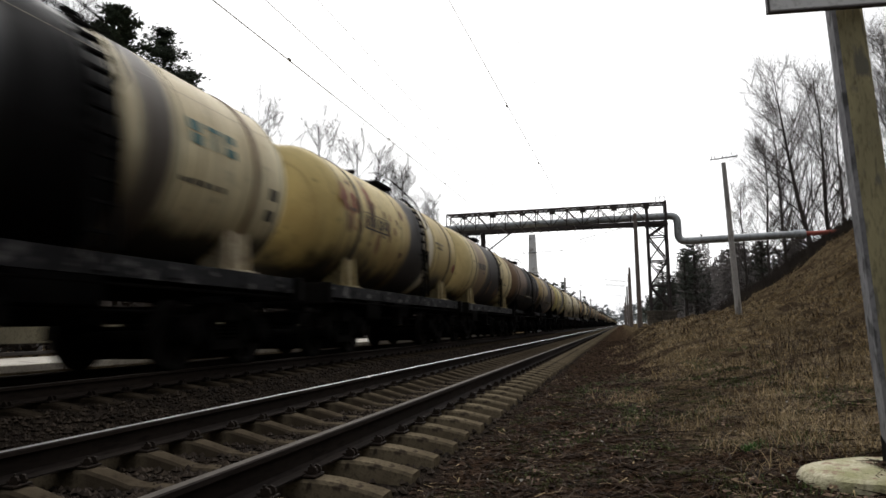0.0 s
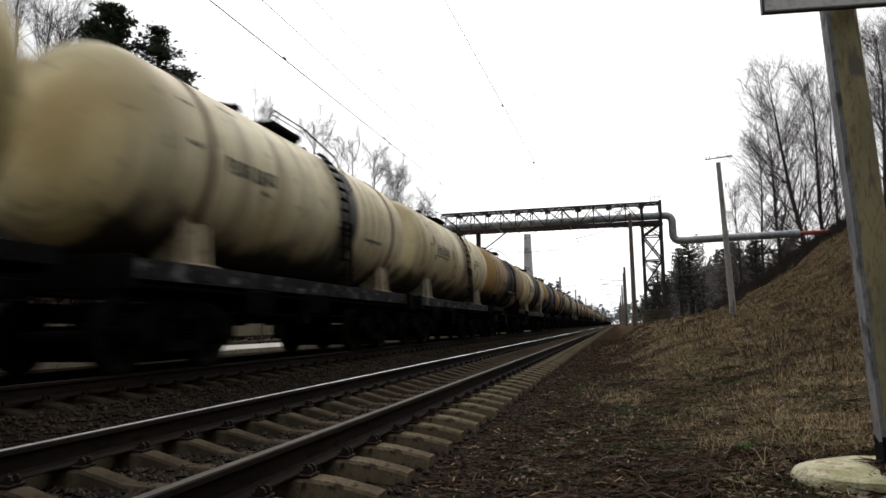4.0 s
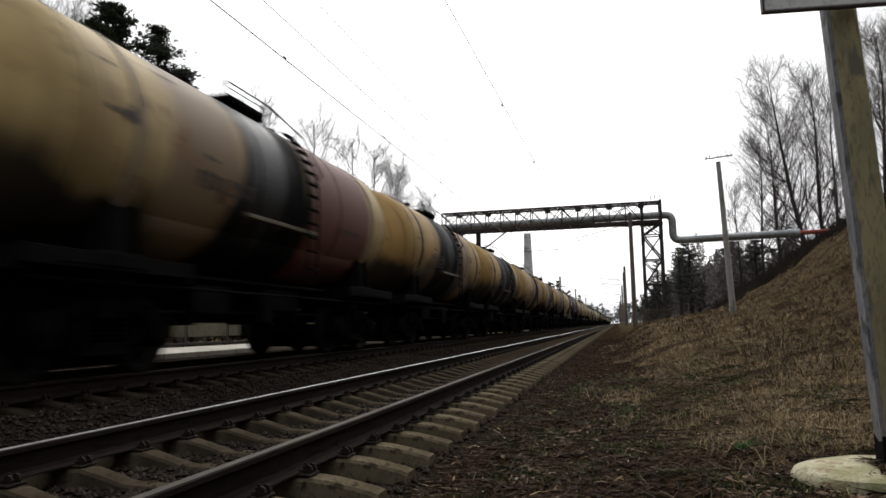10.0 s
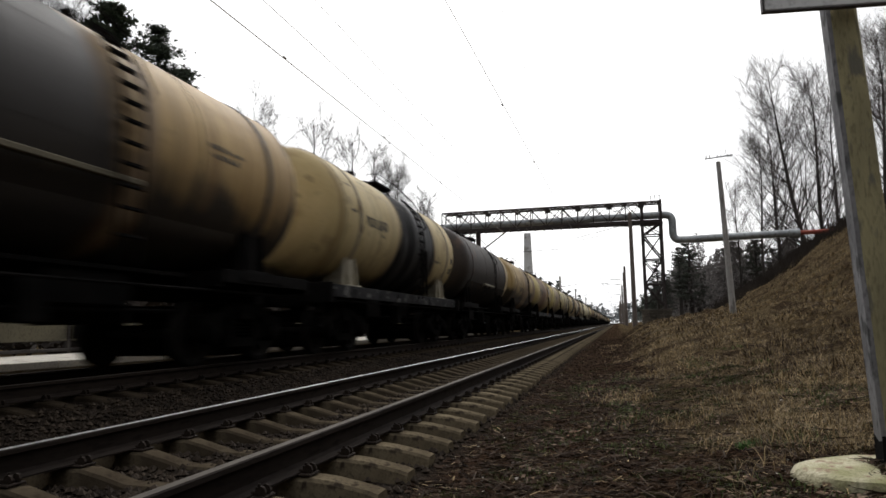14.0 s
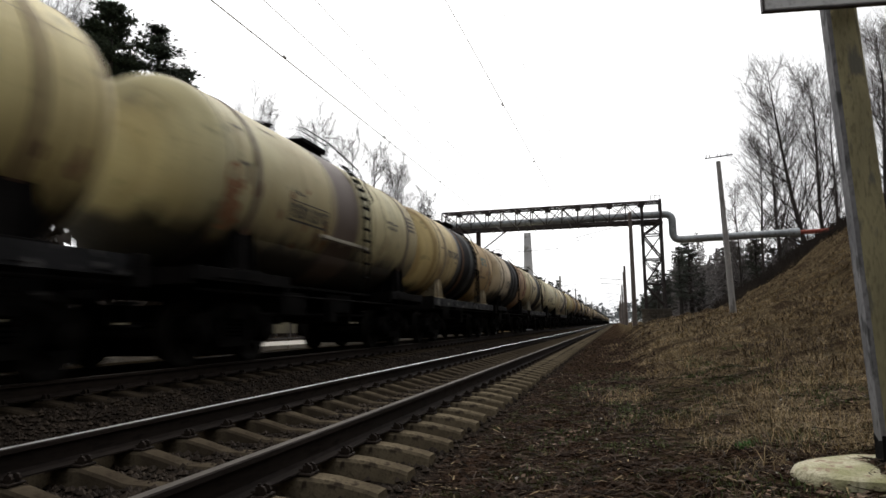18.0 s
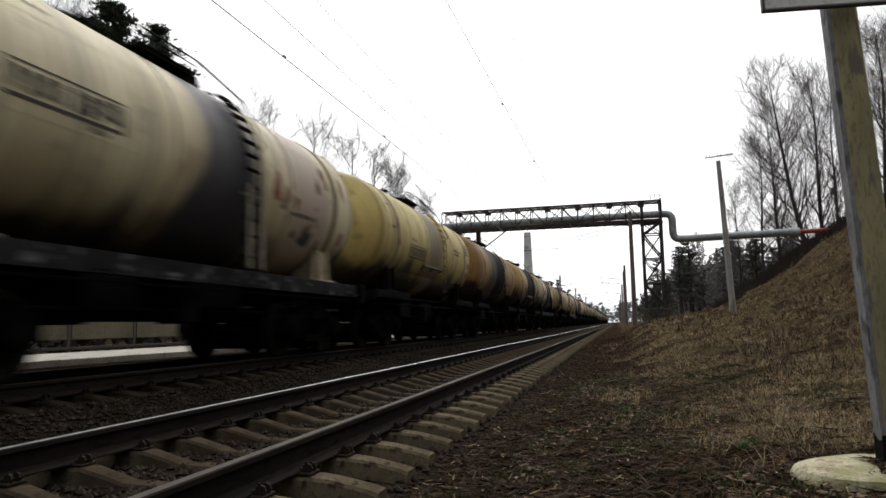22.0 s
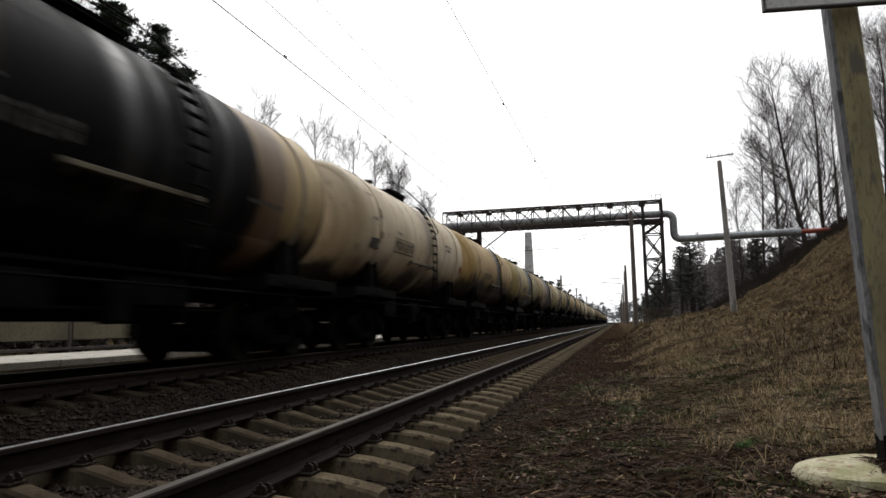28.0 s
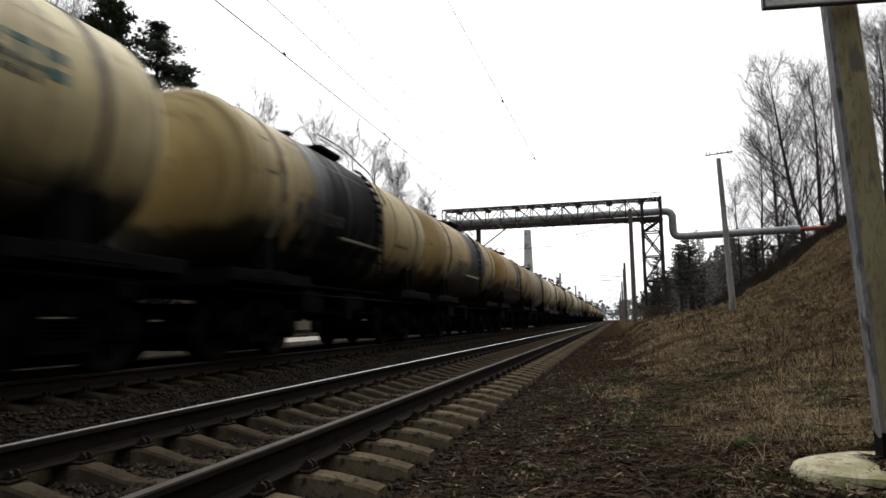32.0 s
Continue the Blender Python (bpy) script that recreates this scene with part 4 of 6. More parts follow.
# each wagon: paint's word, base colour, bands, frame ("sill" or "stub"), logo paint, rust
WAGONS = [
    ("black-banded cream", WHITE, [B(-3.6, 0.96, 0.08, OIL), B(1.33, 1.97, 0.06, (0.075, 0.06, 0.045))], "sill", TEAL, 0.25),
    ("yellow", YELLOW, [B(-0.2, 1.1, 0.3, SOOT), B(1.45, 1.9, 0.1, WHITE)], "sill", None, 0.9),
    ("dull yellow", CREAM, [B(-3.6, -2.0, 0.5, BROWN), B(-1.7, 1.4, 0.25, (0.03, 0.022, 0.018))], "sill", None, 0.5),
    # the bluish-grey band paints the sky's sheen on the oil
    ("sooty brown", (0.17, 0.115, 0.085), [B(-1.0, 5.6, 0.6, (0.024, 0.020, 0.019)), B(0.3, 1.0, 0.3, (0.075, 0.082, 0.085)), B(1.0, 2.2, 0.4, OIL)], "stub", None, 0.7),
    ("tan", TAN, [B(-0.8, 1.9, 0.35, (0.06, 0.042, 0.032)), B(1.9, 3.2, 0.5, BROWN)], "stub", None, 0.6),
    ("pale yellow", (0.55, 0.48, 0.23), [B(-0.65, 1.5, 0.12, (0.07, 0.055, 0.045))], "stub", None, 0.35),
    ("cream", WHITE, [B(0.7, 1.5, 0.2, SOOT)], "sill", None, 0.4),
    ("greyish white", WHITE, [B(0.2, 1.4, 0.4, BROWN)], "sill", None, 0.4),
    ("stained ochre", (0.36, 0.235, 0.11), [B(-1.4, 1.7, 0.25, OIL), B(1.7, 3.2, 0.5, BROWN)], "stub", None, 0.6),
    ("cream white", (0.66, 0.58, 0.40), [B(-1.5, 1.5, 0.08, OIL), B(2.0, 2.3, 0.1, DRAB)], "sill", None, 0.2),
    ("ochre", OCHRE, [B(-3.5, 3.3, 0.2, OIL), B(3.3, 5.5, 0.4, BROWN)], "stub", None, 0.4),
    ("ochre", OCHRE, [B(-4.0, 0.85, 0.3, OIL), B(-2.15, -1.6, 0.15, (0.24, 0.12, 0.05)), B(0.85, 1.7, 0.35, BROWN)], "stub", None, 0.6),
    ("greyish cream", BEIGE, [B(-1.8, 1.6, 0.22, OIL)], "stub", None, 0.4),
    ("greyish beige", BEIGE, [B(-0.3, 4.7, 0.10, OIL)], "sill", None, 0.25),
    ("tan and red-brown", TAN, [B(-3.3, -1.5, 0.5, BROWN), B(-1.6, 0.75, 0.3, OIL), B(0.8, 3.8, 0.06, (0.15, 0.058, 0.042))], "stub", None, 0.6),
    ("ochre", OCHRE, [B(-1.8, 1.5, 0.5, OIL), B(1.5, 3.0, 0.8, BROWN)], "stub", None, 0.5),
    ("ochre", OCHRE, [B(-2.2, 2.7, 0.08, OIL)], "stub", None, 0.4),
    ("ochre", OCHRE, [B(-1.2, -0.85, 0.15, SOOT), B(-0.7, 0.4, 0.2, (0.27, 0.14, 0.06)), B(0.5, 2.0, 0.12, OIL), B(2.0, 3.6, 0.4, (0.28, 0.19, 0.10))], "stub", None, 0.6),
    ("ochre", OCHRE, [B(-2.2, -1.1, 0.4, BROWN), B(-1.05, 0.72, 0.3, OIL)], "stub", None, 0.5),
    ("tan", OCHRE, [B(-2.1, 0.35, 0.35, SOOT), B(0.85, 1.1, 0.08, BROWN)], "stub", None, 0.6),
    ("beige", (0.49, 0.40, 0.24), [B(-1.0, 2.2, 0.2, OIL)], "sill", None, 0.4),
    ("blackish brown", (0.032, 0.023, 0.021), [B(4.0, 5.5, 0.2, TAN)], "stub", None, 0.3),
    ("brownish tan", TAN, [B(-0.4, 1.4, 0.4, BROWN), B(3.5, 5.5, 0.3, BROWN)], "stub", None, 0.7),
    ("pale yellow", (0.58, 0.50, 0.29), [B(-3.4, 0.2, 0.8, (0.16, 0.085, 0.035)), B(0.2, 1.5, 0.5, (0.30, 0.19, 0.08)), B(1.5, 2.9, 0.9, (0.42, 0.31, 0.15))], "sill", BLUE, 0.5),
    ("pale yellow", (0.56, 0.48, 0.25), [B(-3.0, -0.3, 0.8, (0.30, 0.22, 0.13)), B(-0.6, 0.6, 0.2, (0.22, 0.14, 0.08))], "sill", BLUE, 0.3),
    ("pale cream", (0.55, 0.51, 0.34), [L(-0.4, 1.0, 0.15, (0.12, 0.085, 0.065))], "stub", None, 0.4),
    ("cream", (0.56, 0.46, 0.27), [B(-2.0, 1.3, 0.2, OIL), B(-1.35, -1.1, 0.1, RUSTY), B(1.3, 5.6, 0.12, OCHRE)], "sill", TEAL, 0.6),
    ("peach cream", PINK, [B(-1.55, 1.45, 0.14, OIL), B(1.5, 5.6, 0.3, (0.40, 0.25, 0.13)), B(2.1, 2.4, 0.12, (0.16, 0.09, 0.05))], "stub", None, 0.4),
    ("greyish white", WHITE, [B(-1.05, 0.85, 0.2, (0.022, 0.019, 0.018))], "sill", None, 0.3),
    ("white", (0.76, 0.71, 0.54), [L(4.2, 5.6, 0.3, (0.40, 0.28, 0.17))], "stub", TEAL, 0.2),
    ("pale cream", WHITE, [B(-0.45, 0.85, 0.25, (0.04, 0.036, 0.042)), B(2.2, 3.6, 0.9, (0.50, 0.40, 0.31))], "sill", None, 0.5),
    ("yellow", (0.55, 0.46, 0.20), [L(-0.2, 0.9, 0.4, DRAB)], "stub", None, 0.3),
    ("brown ochre", (0.35, 0.225, 0.105), [B(-2.4, 1.1, 0.55, SOOT), B(-0.9, 1.0, 0.2, OIL)], "stub", None, 0.6),
    ("ochre", (0.44, 0.305, 0.135), [L(-0.9, 3.0, 0.14, OIL), L(3.4, 3.8, 0.1, BROWN)], "stub", None, 0.4),
    ("greyish white", (0.56, 0.50, 0.38), [B(-1.25, 1.8, 0.05, OIL), B(-1.75, -1.5, 0.04, WHITE)], "sill", None, 0.25),
    ("yellow-cream", (0.53, 0.43, 0.22), [B(-3.6, -3.2, 0.12, GREY), B(-2.9, -2.0, 0.35, RUSTY), B(-1.5, 1.9, 0.2, OIL)], "stub", None, 0.3),
    ("pinkish cream", PINK, [L(0.4, 1.5, 0.2, OIL)], "stub", None, 0.3),
    ("brownish cream", TAN, [L(0.0, 1.2, 0.4, SOOT)], "sill", BLUE, 0.4),
    ("tan", TAN, [B(-4.2, 2.5, 0.35, OIL), B(2.5, 3.4, 0.6, (0.17, 0.11, 0.065)), B(-3.2, -2.4, 0.5, (0.10, 0.065, 0.035))], "stub", None, 0.5),
    ("pinkish white", PINK, [L(0.6, 1.0, 0.3, (0.40, 0.34, 0.27))], "stub", None, 0.15),
    ("ochre", (0.45, 0.325, 0.155), [B(0.2, 1.0, 0.15, (0.085, 0.07, 0.065))], "stub", None, 0.4),
    # the grey band is a painted sheen of sky on oil
    ("olive beige", (0.38, 0.32, 0.17), [L(0.3, 1.9, 0.08, (0.10, 0.10, 0.11))], "stub", None, 0.3),
    ("brownish tan", (0.41, 0.33, 0.20), [B(-2.9, -0.2, 0.7, (0.27, 0.19, 0.12)), B(-0.45, 1.85, 0.06, (0.04, 0.035, 0.036))], "stub", TEAL, 0.3),
    ("cream", (0.55, 0.48, 0.29), [L(-0.2, 1.5, 0.2, (0.06, 0.045, 0.038))], "stub", TEAL, 0.3),
    ("tan cream", (0.46, 0.38, 0.21), [B(-2.8, 1.0, 0.25, OIL)], "stub", None, 0.4),
    ("tan", TAN, [L(-0.1, 2.6, 0.2, SOOT)], "stub", None, 0.5),
    ("ochre", OCHRE, [L(0.2, 1.4, 0.2, SOOT)], "stub", None, 0.4),
]
MORE = [("tan", TAN), ("cream", CREAM), ("ochre", OCHRE), ("beige", BEIGE), ("greyish white", WHITE), ("brown", BROWN)]
pick = random.Random(11)
while len(WAGONS) < 69:
    w, c = pick.choice(MORE)
    WAGONS.append((w, c, [(pick.uniform(0.4, 1.1), pick.uniform(0.3, 1.7), 0.3, pick.choice((OIL, SOOT, OIL, DRAB)))], pick.choice(("sill", "stub")), None, 0.4))

SADDLE = {"yellow": mat("yellow_leg_paint", (0.30, 0.24, 0.12), (0.40, 0.33, 0.17), 0.8, 3, 30, c=(0.16, 0.11, 0.07)),
          "cream": mat("cream_leg_paint", (0.34, 0.285, 0.19), (0.46, 0.39, 0.26), 0.8, 3, 30, c=(0.17, 0.12, 0.08))}
RINGS = [mat("rusty_strap", (0.10, 0.058, 0.038), (0.19, 0.115, 0.07), 0.8, 3, 30), None, mat("grey_strap", (0.20, 0.17, 0.13), (0.30, 0.25, 0.18), 0.8, 3, 30)]
train = []
wheelsets = {-1: [], 1: []}
P = Matrix.Translation
OLDRED = mat("faded_red_paint", (0.24, 0.085, 0.05), (0.34, 0.15, 0.08), 0.85, 5, 30, bump=0)
RUSTPATCH = mat("rust_bloom", (0.15, 0.078, 0.042), (0.27, 0.16, 0.085), 0.9, 5, 30, bump=0, island=0.35)
BURNT = mat("burnt_orange_paint", (0.26, 0.125, 0.055), (0.36, 0.19, 0.09), 0.85, 5, 30, bump=0)
# wagon: material, seed, stretch of the barrel, angles, number and size of the blotches
BLOTCHES = {1: [(OLDRED, 1, -4.9, -4.0, 4, 16, 4, 0.26), (RUSTPATCH, 2, -3.6, -0.9, -22, 22, 16, 0.17), (OLDRED, 3, -3.4, -2.8, 16, 30, 2, 0.2)],
            4: [(RUSTPATCH, 4, 2.4, 4.4, -16, 20, 12, 0.12), (INK, 5, 2.4, 3.9, -50, -38, 4, 0.16)],
            2: [(RUSTPATCH, 6, -3.6, 3.8, -40, -20, 9, 0.12)],
            7: [(RUSTPATCH, 7, -3.0, 3.6, -35, 25, 12, 0.13)],
            14: [(RUSTPATCH, 8, -4.4, -1.8, -25, 15, 9, 0.14), (INK, 9, -4.2, -3.9, 0, 14, 2, 0.14)],
            18: [(RUSTPATCH, 10, -4.5, -3.4, -25, 30, 10, 0.14), (INK, 11, -3.5, -3.1, 6, 14, 2, 0.16), (RUSTPATCH, 12, 1.4, 4.0, -45, -5, 8, 0.12)],
            22: [(RUSTPATCH, 13, -3.5, 3.5, -30, 30, 10, 0.14)],
            24: [(RUSTPATCH, 14, 2.0, 4.6, -40, -5, 7, 0.13)],
            25: [(BURNT, 15, -4.75, -4.45, -30, -8, 6, 0.22), (RUSTPATCH, 16, -4.3, -1.0, -40, 5, 12, 0.12)],
            26: [(RUSTPATCH, 17, 2.0, 4.8, -35, 0, 8, 0.13)],
            30: [(INK, 18, 2.2, 3.6, -38, -24, 5, 0.15), (RUSTPATCH, 19, 1.4, 4.6, -30, 24, 12, 0.12), (RED, 20, 1.4, 1.6, -6, -2, 2, 0.13), (RED, 21, 4.4, 4.6, -28, -22, 2, 0.12)],
            35: [(RUSTPATCH, 22, -3.9, -2.2, -35, 20, 9, 0.16)],
            43: [(RUSTPATCH, 23, -2.5, 0.5, -30, 15, 10, 0.13), (INK, 24, -3.6, -2.0, -34, -22, 4, 0.15)],
            44: [(INK, 25, -3.4, -2.2, -28, -6, 5, 0.16)]}


def wagon(spec, index):
    word, base, bands, kind, logo, rust = spec
    w = empty("tank_wagon", P((FAR_X, 20 + index * PITCH_Y, FAR_Z)))
    stained = any(max(b[3]) < 0.05 and b[1] > 0.8 for b in bands)
    body = "side sills" if kind == "sill" else "end platforms"
    tagged(w, f"{word} tank wagon{' with black oil-stained middle' if stained else ''} and {body}", "tank wagon", "wagons of the tank train")
    # belly: height where painted shade and oil begin, raised on wagons 23 and 34
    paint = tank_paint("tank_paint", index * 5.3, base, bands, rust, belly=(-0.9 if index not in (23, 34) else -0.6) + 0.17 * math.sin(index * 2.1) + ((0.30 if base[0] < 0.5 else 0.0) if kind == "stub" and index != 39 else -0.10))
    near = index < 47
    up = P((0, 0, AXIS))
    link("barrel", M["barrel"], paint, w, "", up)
    for y in (-3.95, 3.95):
        link("strap", M["strap"], RINGS[index % 6] if index % 6 in (0, 2) else paint, w, "", P((0, y, AXIS)))
    if near:
        for y in (-4.78, -1.1, 2.1, 4.78):
            link("weld_seam", M["seam"], paint, w, "", P((0, y, AXIS)))
    link("hatch_neck", M["neck"], STEEL, w, "", up)
    link("hatch_lid", M["lid"], STEEL, w, "", up)
    for o in ("", "_b"):
        link("walkway", M["deck" + o], STEEL, w, "", up)
        link("railing", M["rail" + o], STEEL, w, "", up)
    if near:
        for y, v in ((-1.78, "valve_low"), (-1.42, "valve"), (0.95, "valve"), (1.38, "valve_low")):
            link("crown_valve", M[v], STEEL, w, "", P((0.22, y, AXIS - 0.02)))
    link("ladder", M["ladder"], paint if index in (23, 29, 31) else STEEL, w, "", up)
    if kind == "sill" and near:
        for y in (0.44, 0.80):
            link("ladder_stile", M["stile"], PALE if index in (9, 30) else STEEL, w, "painted ladder stile", P((0, y, AXIS)))
    link("outlet_valve", M["outlet"], STEEL, w, "", up)
    link("centre_sill", M["spine"], STEEL, w)
    link("brake_gear", M["brake"], STEEL, w)
    link("floor_plate", M["tray"], STEEL, w)
    for y in (-3.9, 3.9):
        link("body_bolster", M["cross"], STEEL, w, "", P((0, y, 0)))
    # the jacket's dark colour also stands in for shade on the lower barrel
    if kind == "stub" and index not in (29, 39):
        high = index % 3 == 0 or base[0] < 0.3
        link("heating_jacket", M["jacket" if high else "jacket_low"], JACKET if base[0] < 0.3 else paint, w, "heating jacket round the belly, shade painted into its colour", up)
    if index in (31, 39):
        link("dark_plate", M["plate_b"], INK, w, "square dark plate low on the flank", up)
    if index in (1, 27, 39):
        link("red_mark", M["red_b" if index == 27 else "red_a"], RED, w, "red painted mark", up)
    if index == 28:
        link("green_panel", M["green"], GREEN, w, "faded green painted panel", up)
    for end, e in ((-1, "a"), (1, "b")):
        link("coupler", M["coupler_" + e], STEEL, w)
        if kind == "sill":
            link("end_beam", M["beam_" + e], STEEL, w)
        else:
            link("end_platform", M["stub_" + e], STEEL, w)
            for o in ("", "_b"):
                link("side_lip", M["lip_" + e + o], STEEL, w)
    if kind == "sill":
        link("side_sill", M["sill"], SILL, w, "dark side sill with highlights painted on")
        link("side_sill", M["sill_b"], SILL, w)
    for y in (-3.9, 3.9):
        for side in ("", "_b"):
            link("saddle", M["saddle" + side], SADDLE.get(word.split()[-1], PALE) if kind == "sill" and index not in (23, 24, 34) and base[0] > 0.3 else STEEL, w, "", P((0, y, AXIS)))
    if index % 5 != 2 and kind == "stub":
        link("jacket_strip", M["strip"], PALE if index % 4 == 1 else DULL, w, "pale metal strip along the heating jacket", up)
    if near and index % 4 != 2:
        tagged(link("strap_bracket", M["bracket"], RINGS[0], w, "rusty strap fittings", up), kind="stuff")
    if near:
        mid = "_mid" if kind == "sill" else ""
        tagged(link("number_line", M["number" + mid], INK, w, "dark stencilled number", up), kind="stuff")
        tagged(link("stencil_text", M["stencil" if index % 2 else "stencil_b"], INK, w, "small dark stencilled lines", up), kind="stuff")
        link("plate_seam", M["line"], RINGS[2] if index % 4 == 0 else paint, w, "thin seam between the plates", up)
        link("plate_seam", M["line_b"], paint, w, "", up)
        if index in (3, 4, 8, 16, 25, 31):
            tagged(link("info_panel", M["panel"], DULL if base[0] > 0.45 else PALE, w, "faded block of small stencilled lines", up), kind="stuff")
        if index % 2 or index in (30, 34):
            link("number_frame", M["frame" + mid], INK, w, "", up)
        for material, *shape in BLOTCHES.get(index, ()):
            tagged(link("rust_patch", blotch_mesh(*shape), material, w, "ragged patches of rust and old paint", up), kind="stuff")
        if index == 23:
            link("painted_line", data_of("painted_line", patch_on(bmesh.new(), 1.5, 3.9, 20, 22)), BLUE, w, "thin blue painted line", up)
        if logo:
            tagged(link("logo_mark", M["logo"], logo, w, "stencilled block shapes", up), kind="stuff")
        if index in (0, 3, 4, 12, 15, 16, 20, 23, 27, 28, 31, 33, 40):
            for o in ("", "_b"):
                link("hazard_placard", M["placard" + o], RED if index in (3, 4, 12, 15, 16, 23, 27, 28, 31) else INK, w, "hazard placard on the barrel's end", up)
        if index in (29, 39):
            link("dark_plate", M["plate"], INK, w, "", up)
    for y in (-3.9, 3.9):
        b = link("bogie", M["bolster"], BOGIE, w, "", P((0, y, 0)))
        link("side_frame", M["side"], BOGIE, b)
        link("side_frame", M["side_b"], BOGIE, b)
        tagged(link("spring_nest", M["spring"], BOGIE, b), kind="stuff")
        for s in (-1, 1):
            a = link("wheelset", M["wheels"], WHEEL, b, "", P((0, s * 0.925, 0.475)))
            wheelsets[s].append(a)
    train.append(w)
    return w


for i, spec in enumerate(WAGONS):
    wagon(spec, i)

SPEED = 16.254                        # metres a second, towards the camera
START = 17.35                         # where wagon 1's middle is at the start
# wagon, and its shift along the track, set to fit the camera's view
VIEW_SHIFT = [(0, 0.0), (1, 0.22), (2, 0.38), (3, 0.1), (4, -0.25), (8, -0.25), (12, -0.3), (14, -0.38), (16, -0.2), (18, -0.2), (20, -0.3), (22, -0.05),
         (24, 0.12), (26, 0.25), (28, 0.1), (30, 0.2), (35, 0.15), (38, 0.15), (40, 0.2), (44, 0.2), (69, 0.25)]


def motions():
    """The train rolls past at one speed; its wheels turn with it."""
    for i, w in enumerate(train):
        y = START + (i - 1) * PITCH_Y + line(i, VIEW_SHIFT)
        walk(w, [(t, P((FAR_X, y - SPEED * t, FAR_Z))) for t in (0, 8, 16, 24, 32)])
    for s in (-1, 1):
        first = wheelsets[s][0]
        rows = [(k / FPS, P((0, s * 0.925, 0.475)) @ Matrix.Rotation(SPEED * k / FPS / 0.475, 4, "X")) for k in range(int(32 * FPS) + 1)]
        walk(first, rows)
        for other in wheelsets[s][1:]:
            other.rotation_mode = "QUATERNION"
            keys = other.animation_data_create()
            keys.action = first.animation_data.action
            keys.action_slot = first.animation_data.action_slot


# ---- tracks ----
def rail_mesh(y0, y1, top, head):
    """Flat-bottomed rail, 180 mm high, with a polished running band."""
    half = [(0.0, 0.0), (0.011, 0.0), (0.027, -0.001), (0.036, -0.008), (0.0375, -0.034), (0.010, -0.048), (0.009, -0.140), (0.03, -0.160), (0.075, -0.172), (0.075, -0.182)]
    out = half[1:] + [(-x, z) for x, z in reversed(half[1:])]
    bm = bmesh.new()
    cuts = [y0, 0, 40, 120, 300, y1]
    rings = [[bm.verts.new((x, y, z + top)) for x, z in out] for y in cuts]
    k = len(out)
    for p, q in zip(rings, rings[1:]):
        for i in range(k):
            f = bm.faces.new((p[i], p[(i + 1) % k], q[(i + 1) % k], q[i]))
            f.material_index = 1 if i in (k - 1, 0, k - 2) else 0
    me = data_of("rail", bm)
    me.materials.append(RAIL)
    me.materials.append(head)
    return me


def sleeper_mesh():
    """A prestressed concrete sleeper: raised seats under the rails, a low waist, sloping ends. Its top seat lies at z = 0."""
    bm = bmesh.new()
    st = [(-1.35, -0.075), (-1.28, -0.055), (-1.06, -0.012), (-0.95, 0), (-0.66, 0), (-0.50, -0.04), (-0.34, -0.085), (0, -0.095),
          (0.34, -0.085), (0.50, -0.04), (0.66, 0), (0.95, 0), (1.06, -0.012), (1.28, -0.055), (1.35, -0.075)]
    rings = []
    for x, z in st:
        w = 0.085 if abs(x) > 0.55 else 0.078
        rings.append([bm.verts.new((x, y, zz)) for y, zz in ((-w - 0.055, -0.24), (-w - 0.004, z - 0.018), (-w + 0.015, z), (w - 0.015, z), (w + 0.004, z - 0.018), (w + 0.055, -0.24))])
    for p, q in zip(rings, rings[1:]):
        for i in range(5):
            bm.faces.new((p[i], p[i + 1], q[i + 1], q[i]))
    bm.faces.new(rings[0])
    bm.faces.new(rings[-1][::-1])
    return data_of("sleeper", bm)


def fastening_mesh(side):
    """Bolted clamp beside the rail foot: plate, clip, spring washer, nut and stud."""
    bm = bmesh.new()
    a, b = sorted((side * 0.055, side * 0.150))
    box(bm, a, b, -0.07, 0.07, 0.0, 0.016, 0.004)
    a, b = sorted((side * 0.055, side * 0.118))
    box(bm, a, b, -0.032, 0.032, 0.012, 0.036, 0.006)
    lathe(bm, [(0.014, 0.01), (0.014, 0.028), (0.034, 0.028), (0.036, 0.021), (0.055, 0.020), (0.055, 0.010), (0.070, 0.009), (0.070, 0.003)], "z", 8, P((side * 0.092, 0, 0)))
    for y in (-0.028, 0.028):
        lathe(bm, [(y - 0.009, 0.014), (y - 0.009, 0.030), (y + 0.009, 0.030), (y + 0.009, 0.014)], "y", 8, P((side * 0.118, 0, 0.036)))
    return data_of("fastening", bm)


SLEEPER_ME = sleeper_mesh()
CLIPS = {1: fastening_mesh(1), -1: fastening_mesh(-1)}
SPACING, FIRST = 0.562, 2.20


def joined(name, source, spots, material, parent, label=""):
    """Many small pieces as one mesh."""
    v0 = np.array([tuple(v.co) for v in source.vertices])
    f0 = [tuple(p.vertices) for p in source.polygons]
    verts, faces = [], []
    for k, (x, y, z) in enumerate(spots):
        verts += (v0 + (x, y, z)).tolist()
        faces += [tuple(i + k * len(v0) for i in f) for f in f0]
    ob = raw(name, verts, faces, material, parent, label)
    tagged(ob, kind="stuff")
    return ob


